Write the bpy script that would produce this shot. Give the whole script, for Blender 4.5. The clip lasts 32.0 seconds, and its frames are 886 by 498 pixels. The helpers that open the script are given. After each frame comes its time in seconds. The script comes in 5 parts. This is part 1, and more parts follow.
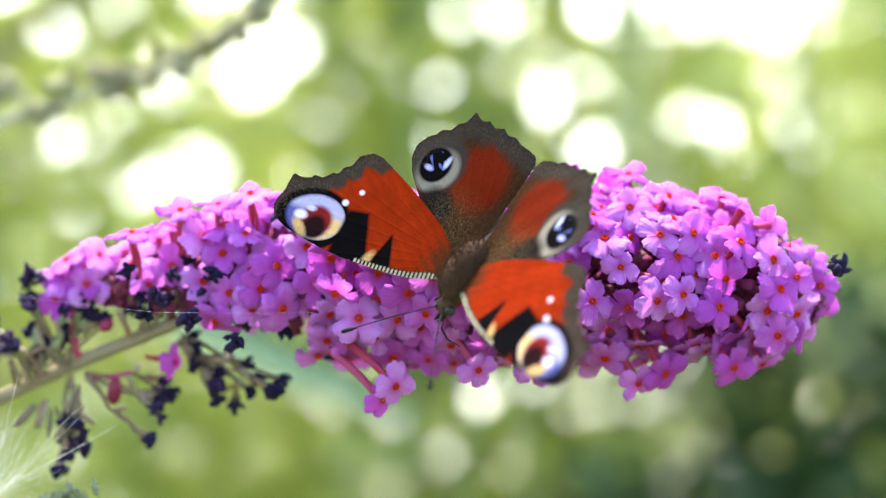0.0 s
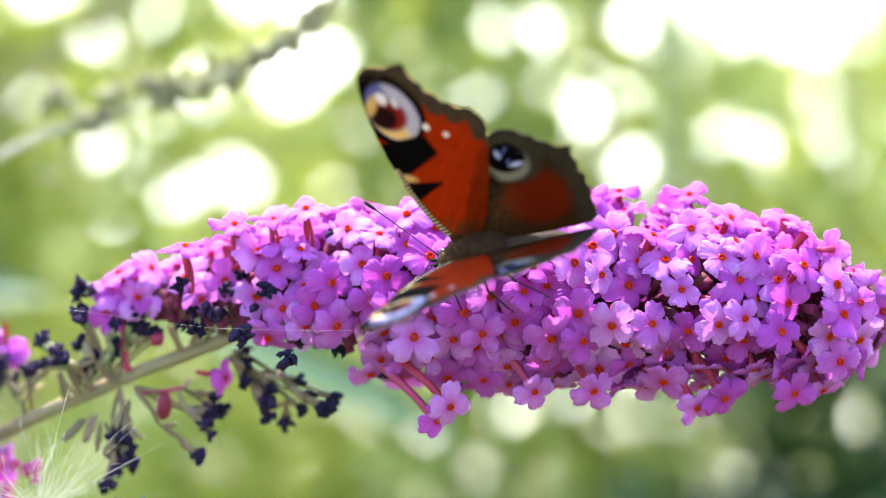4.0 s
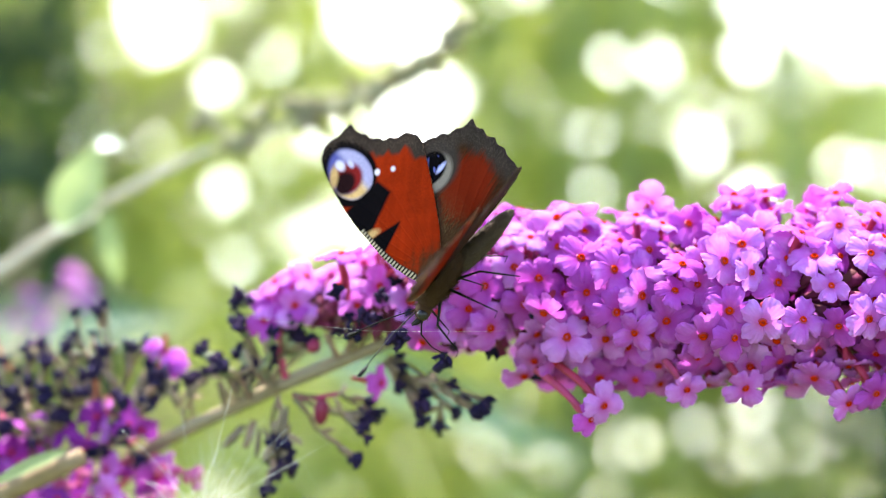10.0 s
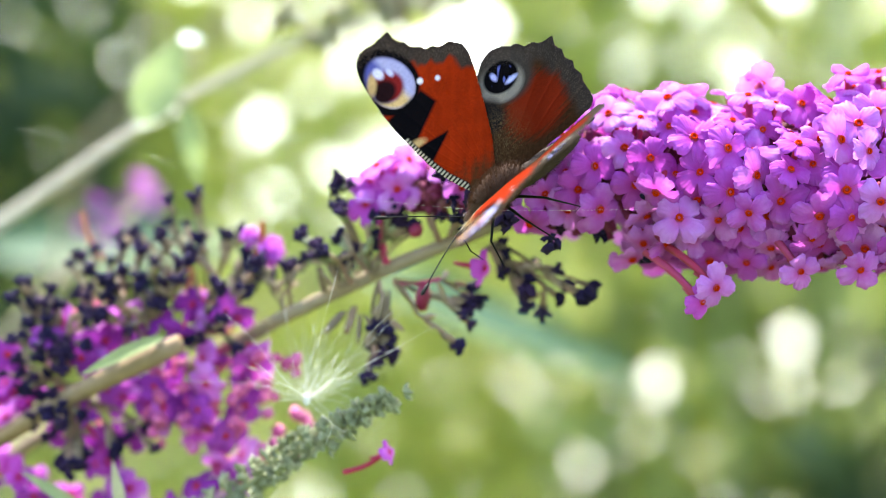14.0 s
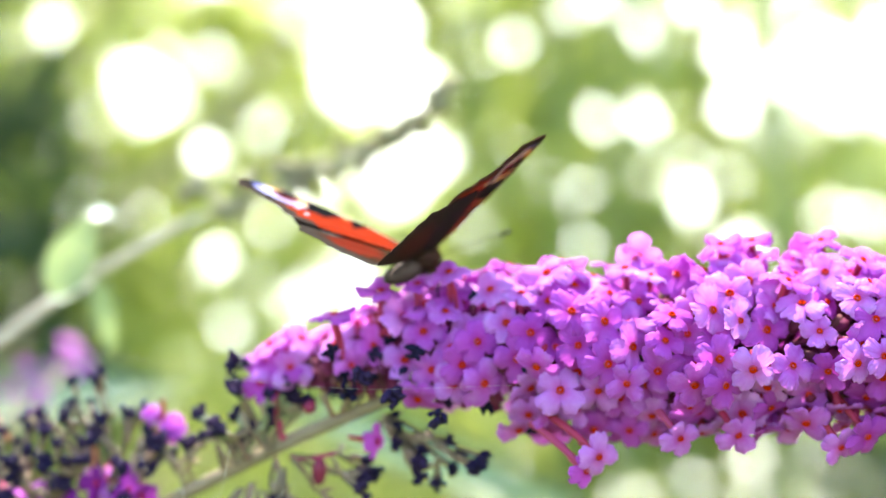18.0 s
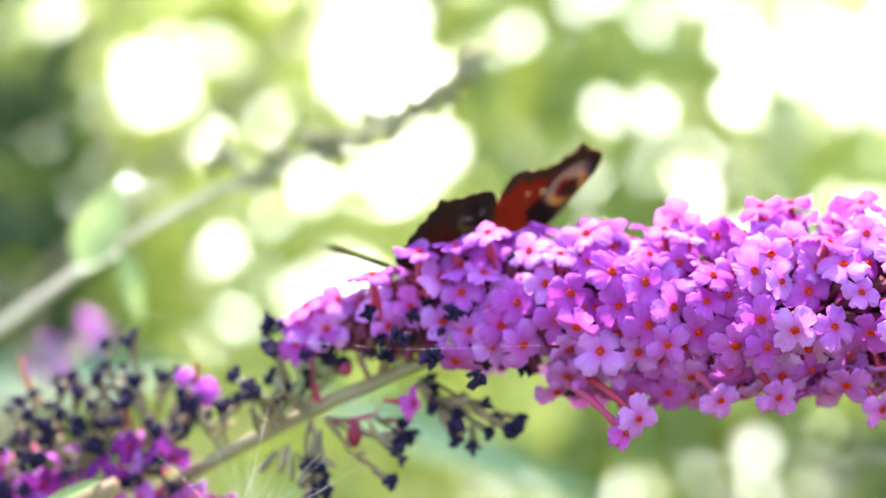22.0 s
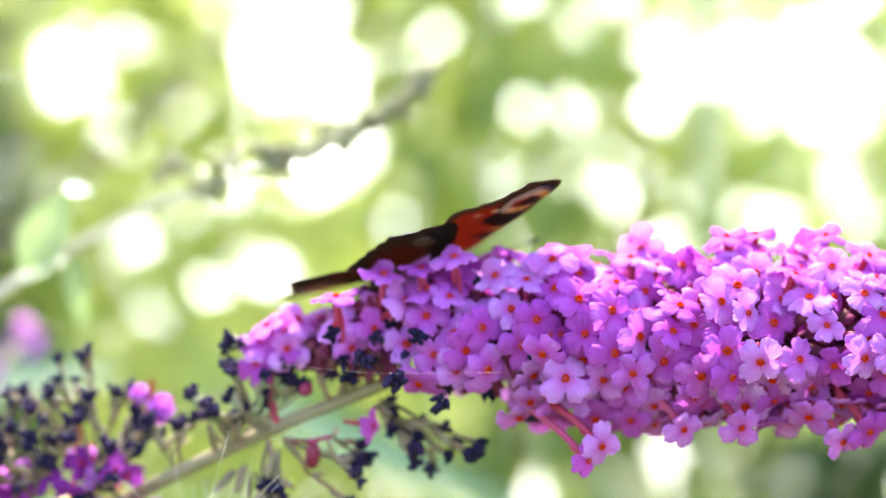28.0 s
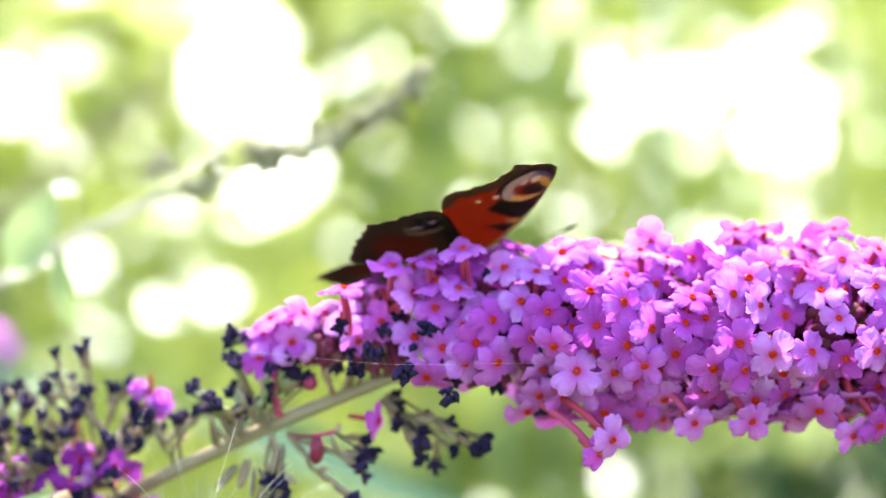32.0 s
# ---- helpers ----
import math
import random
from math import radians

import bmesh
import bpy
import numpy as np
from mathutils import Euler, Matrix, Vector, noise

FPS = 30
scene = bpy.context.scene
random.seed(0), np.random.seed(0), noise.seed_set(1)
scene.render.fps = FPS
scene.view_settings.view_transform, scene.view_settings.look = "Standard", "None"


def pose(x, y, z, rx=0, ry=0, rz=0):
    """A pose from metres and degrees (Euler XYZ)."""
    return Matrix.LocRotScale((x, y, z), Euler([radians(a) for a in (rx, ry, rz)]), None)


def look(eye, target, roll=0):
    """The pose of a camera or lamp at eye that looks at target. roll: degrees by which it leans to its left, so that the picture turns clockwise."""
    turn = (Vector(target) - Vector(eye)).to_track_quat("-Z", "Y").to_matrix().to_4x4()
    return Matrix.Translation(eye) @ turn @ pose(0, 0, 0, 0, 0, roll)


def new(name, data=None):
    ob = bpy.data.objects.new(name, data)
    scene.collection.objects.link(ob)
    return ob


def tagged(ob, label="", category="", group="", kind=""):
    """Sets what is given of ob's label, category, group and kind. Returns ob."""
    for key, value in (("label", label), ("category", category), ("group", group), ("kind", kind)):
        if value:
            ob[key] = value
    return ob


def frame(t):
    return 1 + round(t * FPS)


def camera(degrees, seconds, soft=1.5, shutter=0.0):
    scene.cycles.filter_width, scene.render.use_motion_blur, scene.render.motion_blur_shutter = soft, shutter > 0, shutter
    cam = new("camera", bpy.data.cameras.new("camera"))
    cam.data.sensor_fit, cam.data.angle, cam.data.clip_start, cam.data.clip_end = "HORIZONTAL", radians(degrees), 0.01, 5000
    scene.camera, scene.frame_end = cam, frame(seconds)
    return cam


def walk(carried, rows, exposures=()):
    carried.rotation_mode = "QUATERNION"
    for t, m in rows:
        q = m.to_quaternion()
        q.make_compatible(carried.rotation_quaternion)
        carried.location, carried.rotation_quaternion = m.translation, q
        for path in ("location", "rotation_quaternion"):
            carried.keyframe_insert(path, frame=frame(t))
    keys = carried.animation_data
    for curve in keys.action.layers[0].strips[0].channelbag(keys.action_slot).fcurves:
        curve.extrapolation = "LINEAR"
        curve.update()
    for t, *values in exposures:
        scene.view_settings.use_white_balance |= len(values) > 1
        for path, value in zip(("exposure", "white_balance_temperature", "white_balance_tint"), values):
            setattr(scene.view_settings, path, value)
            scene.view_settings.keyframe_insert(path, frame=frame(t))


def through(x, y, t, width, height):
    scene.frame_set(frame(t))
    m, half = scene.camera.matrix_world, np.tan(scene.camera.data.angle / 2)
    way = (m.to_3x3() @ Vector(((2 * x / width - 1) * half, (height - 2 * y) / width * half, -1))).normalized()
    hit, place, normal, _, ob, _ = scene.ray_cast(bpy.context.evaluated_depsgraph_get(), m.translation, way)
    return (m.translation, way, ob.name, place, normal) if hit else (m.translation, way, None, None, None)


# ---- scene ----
# seconds, eye (x, y, z), turn to the left, tilt up, lean
PATH = [
    (0, 0.0023, -0.3710, 1.2000, -1.55, -2.38, -0.44),
    (0.5, 0.0042, -0.3718, 1.1993, -0.44, -2.70, -0.37),
    (1, 0.0036, -0.3728, 1.1985, -0.24, -2.66, -0.60),
    (1.5, 0.0033, -0.3723, 1.1982, 0.37, -2.07, -0.44),
    (2, 0.0036, -0.3720, 1.1983, 0.35, -2.53, -0.37),
    (2.5, 0.0020, -0.3716, 1.1997, 0.05, -2.52, -0.32),
    (4.5, -0.0029, -0.3645, 1.2023, -0.90, -1.95, 0.62),
    (5, 0.0004, -0.3671, 1.2042, -1.44, -1.83, 0.27),
    (5.5, -0.0020, -0.3673, 1.2025, -0.65, -0.93, 0.59),
    (6, 0.0000, -0.3720, 1.2000, 0.00, -0.00, 0.00),
    (6.5, -0.0022, -0.3741, 1.2003, 0.90, -0.49, -0.22),
    (7, -0.0044, -0.3737, 1.1995, 0.89, -0.90, 0.04),
    (7.5, -0.0051, -0.3766, 1.2000, 0.95, -0.86, 0.19),
    (8, -0.0084, -0.3748, 1.1982, 1.35, -0.87, -0.15),
    (8.5, -0.0098, -0.3720, 1.1967, 2.16, -1.14, -0.46),
    (9, -0.0086, -0.3708, 1.1958, 1.93, -0.42, -0.83),
    (9.5, -0.0092, -0.3727, 1.1945, 1.83, 0.23, -0.75),
    (10, -0.0101, -0.3732, 1.1935, 2.44, -0.72, -0.72),
    (10.5, -0.0131, -0.3722, 1.1923, 3.15, -1.08, -0.57),
    (11, -0.0162, -0.3707, 1.1894, 3.47, -0.19, -0.63),
    (11.5, -0.0177, -0.3696, 1.1870, 2.93, -0.29, -0.48),
    (12, -0.0182, -0.3705, 1.1855, 2.68, -0.99, -0.22),
    (12.5, -0.0160, -0.3718, 1.1829, 2.49, -1.23, -0.33),
    (13, -0.0150, -0.3725, 1.1810, 1.99, -1.40, -0.62),
    (13.5, -0.0189, -0.3716, 1.1807, 1.63, -1.85, -0.90),
    (14, -0.0273, -0.3683, 1.1815, 2.90, -2.23, -0.66),
    (14.5, -0.0278, -0.3669, 1.1803, 3.29, -1.57, -0.69),
    (15, -0.0266, -0.3681, 1.1820, 2.58, -0.02, -0.75),
    (15.5, -0.0238, -0.3695, 1.1847, 2.80, 0.74, -1.07),
    (17.5, -0.0123, -0.3763, 1.1913, 2.31, 0.61, -2.20),
    (18, -0.0096, -0.3776, 1.1929, 2.19, 1.02, -2.42),
    (18.5, -0.0092, -0.3779, 1.1934, 2.73, 1.05, -2.62),
    (19, -0.0134, -0.3757, 1.1903, 2.35, 0.59, -2.76),
    (19.5, -0.0198, -0.3738, 1.1890, 1.64, 0.84, -2.61),
    (20, -0.0217, -0.3746, 1.1861, 1.38, 1.00, -2.63),
    (20.5, -0.0229, -0.3743, 1.1870, 1.43, 1.18, -2.34),
    (21, -0.0163, -0.3774, 1.1880, 1.21, 1.16, -2.52),
    (21.5, -0.0133, -0.3792, 1.1854, 2.34, 1.35, -2.76),
    (22, -0.0181, -0.3760, 1.1857, 2.05, 1.05, -2.16),
    (22.5, -0.0219, -0.3722, 1.1826, 1.04, 0.69, -2.19),
    (23, -0.0273, -0.3661, 1.1818, 1.07, 0.71, -1.91),
    (23.5, -0.0273, -0.3655, 1.1803, 0.51, 0.97, -1.78),
    (24, -0.0253, -0.3687, 1.1821, 0.77, 1.40, -1.85),
    (24.5, -0.0261, -0.3708, 1.1834, 1.12, 1.81, -1.77),
    (25, -0.0278, -0.3712, 1.1831, -0.01, 1.65, -1.67),
    (25.5, -0.0289, -0.3703, 1.1837, -0.23, 1.80, -1.61),
    (27.5, -0.0291, -0.3733, 1.1922, -0.30, 0.77, -0.90),
    (28, -0.0303, -0.3742, 1.1918, -0.82, 0.75, -0.90),
    (28.5, -0.0314, -0.3741, 1.1930, -0.98, 0.40, -0.89),
    (29, -0.0327, -0.3743, 1.1933, -0.97, 0.04, -0.76),
    (29.5, -0.0367, -0.3736, 1.1922, -1.15, 0.24, -0.46),
    (30, -0.0417, -0.3721, 1.1901, -1.47, 0.10, -0.17),
    (30.5, -0.0424, -0.3712, 1.1853, -2.48, -0.11, -0.66),
    (31, -0.0499, -0.3670, 1.1834, -2.50, -0.05, -0.19),
    (31.5, -0.0509, -0.3670, 1.1835, -3.24, -0.17, -0.05),
    (32, -0.0448, -0.3707, 1.1844, -2.82, 1.68, -0.66),
]
cam = camera(25.0, 32.0, soft=0.75)
cam.data.dof.use_dof = True
cam.data.dof.focus_distance = 0.351
cam.data.dof.aperture_fstop = 6.7
cam.data.dof.aperture_blades = 0
walk(cam, [(t, pose(x, y, z, 90 + tilt, 0, turn) @ pose(0, 0, 0, 0, 0, lean)) for t, x, y, z, turn, tilt, lean in PATH],
     [(0.0, 2.52), (2.5, 2.52), (5.0, 2.60), (15.0, 2.60), (20.0, 2.68), (28.0, 2.76), (32.0, 2.76)])

# ---- light ----
SUN_UP, SUN_TURN = 70.0, 20.0     # height above the horizon; turn from straight behind the flowers, to the left
world = bpy.data.worlds.new("world")
scene.world = world
world.use_nodes = True
wn, wl = world.node_tree.nodes, world.node_tree.links
sky = wn.new("ShaderNodeTexSky")
sky.sky_type, sky.sun_disc = "NISHITA", False
sky.sun_elevation, sky.sun_rotation = radians(SUN_UP), radians(-SUN_TURN)
wn["Background"].inputs["Strength"].default_value = 0.15
wl.new(sky.outputs["Color"], wn["Background"].inputs["Color"])
sun = new("sun", bpy.data.lights.new("sun", "SUN"))
sun.data.energy, sun.data.angle, sun.data.color = 3.1, radians(0.6), (1.0, 0.95, 0.86)
_a, _b = radians(SUN_UP), radians(SUN_TURN)
sun.matrix_world = look((0, 0, 5), (math.sin(_b) * math.cos(_a), -math.cos(_b) * math.cos(_a), 5 - math.sin(_a)))


# ---- materials ----
def nodes_of(name):
    m = bpy.data.materials.new(name)
    m.use_nodes = True
    t = m.node_tree
    for n in list(t.nodes):
        t.nodes.remove(n)
    out = t.nodes.new("ShaderNodeOutputMaterial")
    return m, t.nodes, t.links, out


def ramp(nd, stops):
    r = nd.new("ShaderNodeValToRGB")
    el = r.color_ramp.elements
    while len(el) < len(stops):
        el.new(0.5)
    for e, (p, c) in zip(el, stops):
        e.position, e.color = p, (*c, 1)
    return r


def leafy(name, a, b, c, scale, through=0.5, rough=0.5, vary="random", bump=0.15, gloss=0.3, far_scale=None, core=None):
    """A thin living surface: grain and blotches between three colours, and light that shines through."""
    m, nd, ln, out = nodes_of(name)
    tc = nd.new("ShaderNodeTexCoord")
    n1 = nd.new("ShaderNodeTexNoise")
    n1.inputs["Scale"].default_value, n1.inputs["Detail"].default_value = scale, 4
    ln.new(tc.outputs["Object"], n1.inputs["Vector"])
    info = nd.new("ShaderNodeObjectInfo") if vary == "random" else nd.new("ShaderNodeNewGeometry")
    rnd = info.outputs["Random"] if vary == "random" else info.outputs["Random Per Island"]
    mix = nd.new("ShaderNodeMath")
    mix.operation = "MULTIPLY_ADD"
    mix.inputs[1].default_value = 0.55
    ln.new(rnd, mix.inputs[0])
    half = nd.new("ShaderNodeMath")
    half.operation = "MULTIPLY"
    half.inputs[1].default_value = 0.5
    if far_scale:
        n2 = nd.new("ShaderNodeTexNoise")
        n2.inputs["Scale"].default_value = far_scale
        ln.new(tc.outputs["Object"], n2.inputs["Vector"])
        ln.new(n2.outputs["Fac"], half.inputs[0])
        half.operation = "MULTIPLY_ADD"
        half.inputs[1].default_value, half.inputs[2].default_value = 2.4, -0.80
        mix.inputs[1].default_value = 0.40
    else:
        ln.new(n1.outputs["Fac"], half.inputs[0])
    ln.new(half.outputs[0], mix.inputs[2])
    r = ramp(nd, [(0.1, a), (0.5, b), (0.9, c)])
    ln.new(mix.outputs[0], r.inputs["Fac"])
    colour = r.outputs["Color"]
    if core:                                       # deeper colour and fine veins round the middle of a flower face
        far = nd.new("ShaderNodeVectorMath")
        far.operation = "LENGTH"
        ln.new(tc.outputs["Object"], far.inputs[0])
        part_ = nd.new("ShaderNodeMath")
        part_.operation, part_.inputs[1].default_value = "DIVIDE", core[0]
        ln.new(far.outputs["Value"], part_.inputs[0])
        cr = ramp(nd, [(0.12, core[1]), (0.50, (0.96, 0.78, 0.92)), (0.95, (1, 1, 1))])
        ln.new(part_.outputs[0], cr.inputs["Fac"])
        mu = nd.new("ShaderNodeMix")
        mu.data_type, mu.blend_type = "RGBA", "MULTIPLY"
        mu.inputs["Factor"].default_value = 1
        ln.new(colour, mu.inputs["A"])
        ln.new(cr.outputs["Color"], mu.inputs["B"])
        colour = mu.outputs["Result"]
    bs = nd.new("ShaderNodeBsdfPrincipled")
    bs.inputs["Roughness"].default_value = rough
    bs.inputs["Specular IOR Level"].default_value = gloss
    ln.new(colour, bs.inputs["Base Color"])
    bp = nd.new("ShaderNodeBump")
    bp.inputs["Strength"].default_value, bp.inputs["Distance"].default_value = bump, 0.3 / scale
    ln.new(n1.outputs["Fac"], bp.inputs["Height"])
    ln.new(bp.outputs["Normal"], bs.inputs["Normal"])
    if through > 0:
        tr = nd.new("ShaderNodeBsdfTranslucent")
        ln.new(colour, tr.inputs["Color"])
        ms = nd.new("ShaderNodeMixShader")
        ms.inputs["Fac"].default_value = through
        ln.new(bs.outputs[0], ms.inputs[1])
        ln.new(tr.outputs[0], ms.inputs[2])
        ln.new(ms.outputs[0], out.inputs["Surface"])
    else:
        ln.new(bs.outputs[0], out.inputs["Surface"])
    return m


PETAL = leafy("petal", (0.36, 0.044, 0.375), (0.485, 0.095, 0.52), (0.66, 0.31, 0.75), 420, 0.42, 0.6, gloss=0.15, bump=0.4, core=(0.0042, (0.88, 0.32, 0.52)))
# darker copy of the petal, with shade put into its colour
DIM_PETAL = leafy("dim_petal", (0.16, 0.014, 0.19), (0.23, 0.026, 0.27), (0.32, 0.055, 0.36), 500, 0.35, 0.6, gloss=0.15)
TUBE = leafy("petal_tube", (0.36, 0.022, 0.055), (0.44, 0.035, 0.085), (0.46, 0.07, 0.20), 600, 0.3, 0.5)
INNER_SHADE = leafy("inner_shade", (0.13, 0.010, 0.050), (0.17, 0.020, 0.07), (0.10, 0.05, 0.03), 700, 0.0, 0.8, "island")
THROAT = leafy("throat_orange", (0.36, 0.014, 0.002), (0.44, 0.028, 0.003), (0.40, 0.012, 0.002), 900, 0.0, 0.9, gloss=0.0)
WITHER = leafy("withered", (0.009, 0.006, 0.016), (0.016, 0.011, 0.036), (0.034, 0.016, 0.044), 900, 0.0, 0.7, bump=0.5, gloss=0.06)
STALK = leafy("stalk_brown", (0.12, 0.085, 0.05), (0.21, 0.155, 0.085), (0.26, 0.13, 0.085), 700, 0.12, 0.6, bump=0.4)
STEM = leafy("stem_bark", (0.19, 0.14, 0.08), (0.26, 0.20, 0.12), (0.32, 0.26, 0.17), 350, 0.0, 0.65, bump=0.5)
# near-white colour that stands for a bright glint
GLINT_LEAF = leafy("glint_leaf", (0.55, 0.60, 0.48), (0.64, 0.68, 0.58), (0.72, 0.75, 0.66), 200, 0.3, 0.25, gloss=0.6)
TWIG = leafy("twig_bark", (0.16, 0.10, 0.05), (0.24, 0.16, 0.08), (0.30, 0.22, 0.10), 350, 0.0, 0.65, bump=0.5)
BUD = leafy("green_bud", (0.13, 0.14, 0.065), (0.21, 0.22, 0.11), (0.31, 0.31, 0.18), 600, 0.15, 0.6, bump=0.4)
DRYHEAD = leafy("dry_seed_head", (0.20, 0.17, 0.09), (0.36, 0.34, 0.18), (0.50, 0.49, 0.29), 500, 0.45, 0.7, bump=0.5)
LEAF = leafy("leaf_green", (0.20, 0.26, 0.09), (0.27, 0.33, 0.13), (0.34, 0.40, 0.18), 120, 0.45, 0.45)
FAR_LEAF = leafy("far_foliage", (0.16, 0.20, 0.035), (0.43, 0.49, 0.11), (0.68, 0.71, 0.27), 6, 0.5, 0.45, "island", 0.0, 0.5, far_scale=2.6)
DRY_STEM = leafy("dry_stem", (0.42, 0.37, 0.28), (0.52, 0.47, 0.37), (0.60, 0.55, 0.45), 350, 0.25, 0.6, bump=0.4)
# shade of the two dark shrubs is put into this leaf colour
DARK_LEAF = leafy("painted_shade_foliage", (0.014, 0.032, 0.009), (0.028, 0.055, 0.016), (0.05, 0.085, 0.024), 6, 0.25, 0.5, "island", 0.0, 0.3, far_scale=4.0)
GROUND = leafy("meadow_ground", (0.035, 0.06, 0.015), (0.055, 0.085, 0.02), (0.08, 0.10, 0.03), 3, 0.0, 0.9)
BRIGHT_STRIP = leafy("bright_strip", (0.58, 0.56, 0.48), (0.68, 0.66, 0.58), (0.76, 0.74, 0.66), 9, 0.0, 0.9)


# ---- building helpers ----
def mesh_of(name, verts, faces, material, smooth=True):
    me = bpy.data.meshes.new(name)
    me.from_pydata([tuple(v) for v in verts], [], faces)
    me.materials.append(material)
    if smooth:
        me.polygons.foreach_set("use_smooth", [True] * len(me.polygons))
    me.update()
    return me


def child(name, me, parent, m=None, label=""):
    ob = new(name, me)
    ob.parent = parent
    if m is not None:
        ob.matrix_basis = m
    if label:
        ob["label"] = label
    return ob


def thing(name, place, label, category, group="", kind=""):
    return tagged_at(new(name), place, label, category, group, kind)


def tagged_at(ob, place, label, category, group="", kind=""):
    ob.matrix_basis = place if isinstance(place, Matrix) else Matrix.Translation(place)
    return tagged(ob, label, category, group, kind)


def sweep(points, radii, sides=8):
    """Verts and faces of a round rod along points, with closed ends."""
    pts = [Vector(p) for p in points]
    verts, faces = [], []
    for i, p in enumerate(pts):
        d = (pts[min(i + 1, len(pts) - 1)] - pts[max(i - 1, 0)]).normalized()
        side = d.cross(Vector((0.31, 0.17, 0.93))).normalized()
        up = side.cross(d)
        for k in range(sides):
            a = 2 * math.pi * k / sides
            verts.append(p + (side * math.cos(a) + up * math.sin(a)) * radii[i])
    for i in range(len(pts) - 1):
        for k in range(sides):
            j = (k + 1) % sides
            faces.append((i * sides + k, i * sides + j, (i + 1) * sides + j, (i + 1) * sides + k))
    faces.append(tuple(range(sides))[::-1])
    faces.append(tuple((len(pts) - 1) * sides + k for k in range(sides)))
    return verts, faces


def joined(pieces):
    verts, faces = [], []
    for v, f in pieces:
        n = len(verts)
        verts += list(v)
        faces += [tuple(i + n for i in q) for q in f]
    return verts, faces


def moved(piece, m):
    return [m @ Vector(v) for v in piece[0]], piece[1]


def blob(radius, squash, seed, rings=5, sides=7, rough=0.25):
    """A crumpled little ball."""
    r = random.Random(seed)
    off = Vector((r.uniform(0, 50), r.uniform(0, 50), r.uniform(0, 50)))
    verts, faces = [Vector((0, 0, -radius * squash))], []
    for i in range(1, rings):
        a = math.pi * i / rings
        for k in range(sides):
            b = 2 * math.pi * k / sides
            d = Vector((math.sin(a) * math.cos(b), math.sin(a) * math.sin(b), -math.cos(a)))
            s = 1 + rough * 2 * noise.noise(d * 1.8 + off)
            verts.append(Vector((d.x, d.y, d.z * squash)) * radius * s)
    verts.append(Vector((0, 0, radius * squash)))
    for k in range(sides):
        j = (k + 1) % sides
        faces.append((0, 1 + j, 1 + k))
        for i in range(rings - 2):
            faces.append((1 + i * sides + k, 1 + i * sides + j, 1 + (i + 1) * sides + j, 1 + (i + 1) * sides + k))
        faces.append((1 + (rings - 2) * sides + k, 1 + (rings - 2) * sides + j, len(verts) - 1))
    return verts, faces


def facing(place, out, spin=0.0):
    """A pose whose z axis points along out."""
    return Matrix.Translation(place) @ Vector(out).to_track_quat("Z", "Y").to_matrix().to_4x4() @ Matrix.Rotation(spin, 4, "Z")


# ---- setting ----
def build_setting():
    n, size = 40, 400.0
    verts, faces = [], []
    for j in range(n + 1):
        for i in range(n + 1):
            x, y = (i / n - 0.5) * size, (j / n - 0.5) * size
            verts.append((x, y, 0.06 * noise.noise(Vector((x * 0.1, y * 0.1, 0)))))
    for j in range(n):
        for i in range(n):
            a = j * (n + 1) + i
            faces.append((a, a + 1, a + n + 2, a + n + 1))
    g = new("ground", mesh_of("ground", verts, faces, GROUND))
    tagged(g, "sunlit dry pale meadow ground behind the shrubs", "ground", kind="structure")
    # pale strip added behind the hedge so that its low gaps look bright
    verts, faces = [], []
    for i in range(41):
        x = -60 + 3.0 * i
        w = 0.4 * noise.noise(Vector((x * 0.2, 3, 0)))
        verts += [(x, 4.6 + w, 0.09), (x, 13.0 - w, 0.09)]
    for i in range(40):
        faces.append((2 * i, 2 * i + 2, 2 * i + 3, 2 * i + 1))
    tagged(new("path", mesh_of("path", verts, faces, BRIGHT_STRIP)), "wide pale ground strip added to brighten the low hedge gaps", "path", kind="structure")
    # bright sky behind the hedge
    m, nd, ln, out = nodes_of("bright_haze")
    em = nd.new("ShaderNodeEmission")
    em.inputs["Color"].default_value, em.inputs["Strength"].default_value = (0.97, 1.0, 0.93, 1), 1.6
    ln.new(em.outputs[0], out.inputs["Surface"])
    verts, faces = [], []
    for i in range(33):
        a = radians(-80 + 160 * i / 32)
        for z in (-0.5, 45.0):
            verts.append((60 * math.sin(a), 60 * math.cos(a), z))
    for i in range(32):
        faces.append((2 * i, 2 * i + 2, 2 * i + 3, 2 * i + 1))
    b = new("backdrop", mesh_of("backdrop", verts, faces, m))
    tagged(b, "bright white hazy summer sky far behind the hedge", "sky", kind="structure")


# openings in the hedge through which the bright sky shows: x, z and radius where they cross its middle
EYE_Y, EYE_Z, HEDGE_Y = -0.372, 1.2, 1.128
GAPS = [
    (-0.285, 1.345, 0.019), (-0.300, 1.362, 0.010), (-0.240, 1.300, 0.009), (-0.120, 1.362, 0.024), (-0.092, 1.345, 0.018), (-0.135, 1.335, 0.014),
    (-0.108, 1.390, 0.024), (-0.166, 1.272, 0.008), (-0.163, 1.302, 0.006), (-0.084, 1.280, 0.014), (-0.106, 1.266, 0.013), (-0.064, 1.290, 0.009),
    (-0.226, 1.226, 0.008), (0.197, 1.342, 0.012), (0.160, 1.346, 0.007), (0.206, 1.318, 0.008), (0.228, 1.348, 0.016), (0.236, 1.314, 0.008),
    (0.286, 1.340, 0.019), (0.272, 1.308, 0.010), (0.300, 1.304, 0.010), (0.092, 1.372, 0.007), (0.148, 1.264, 0.0085), (0.067, 1.028, 0.0095),
    (-0.024, 1.370, 0.007),
]
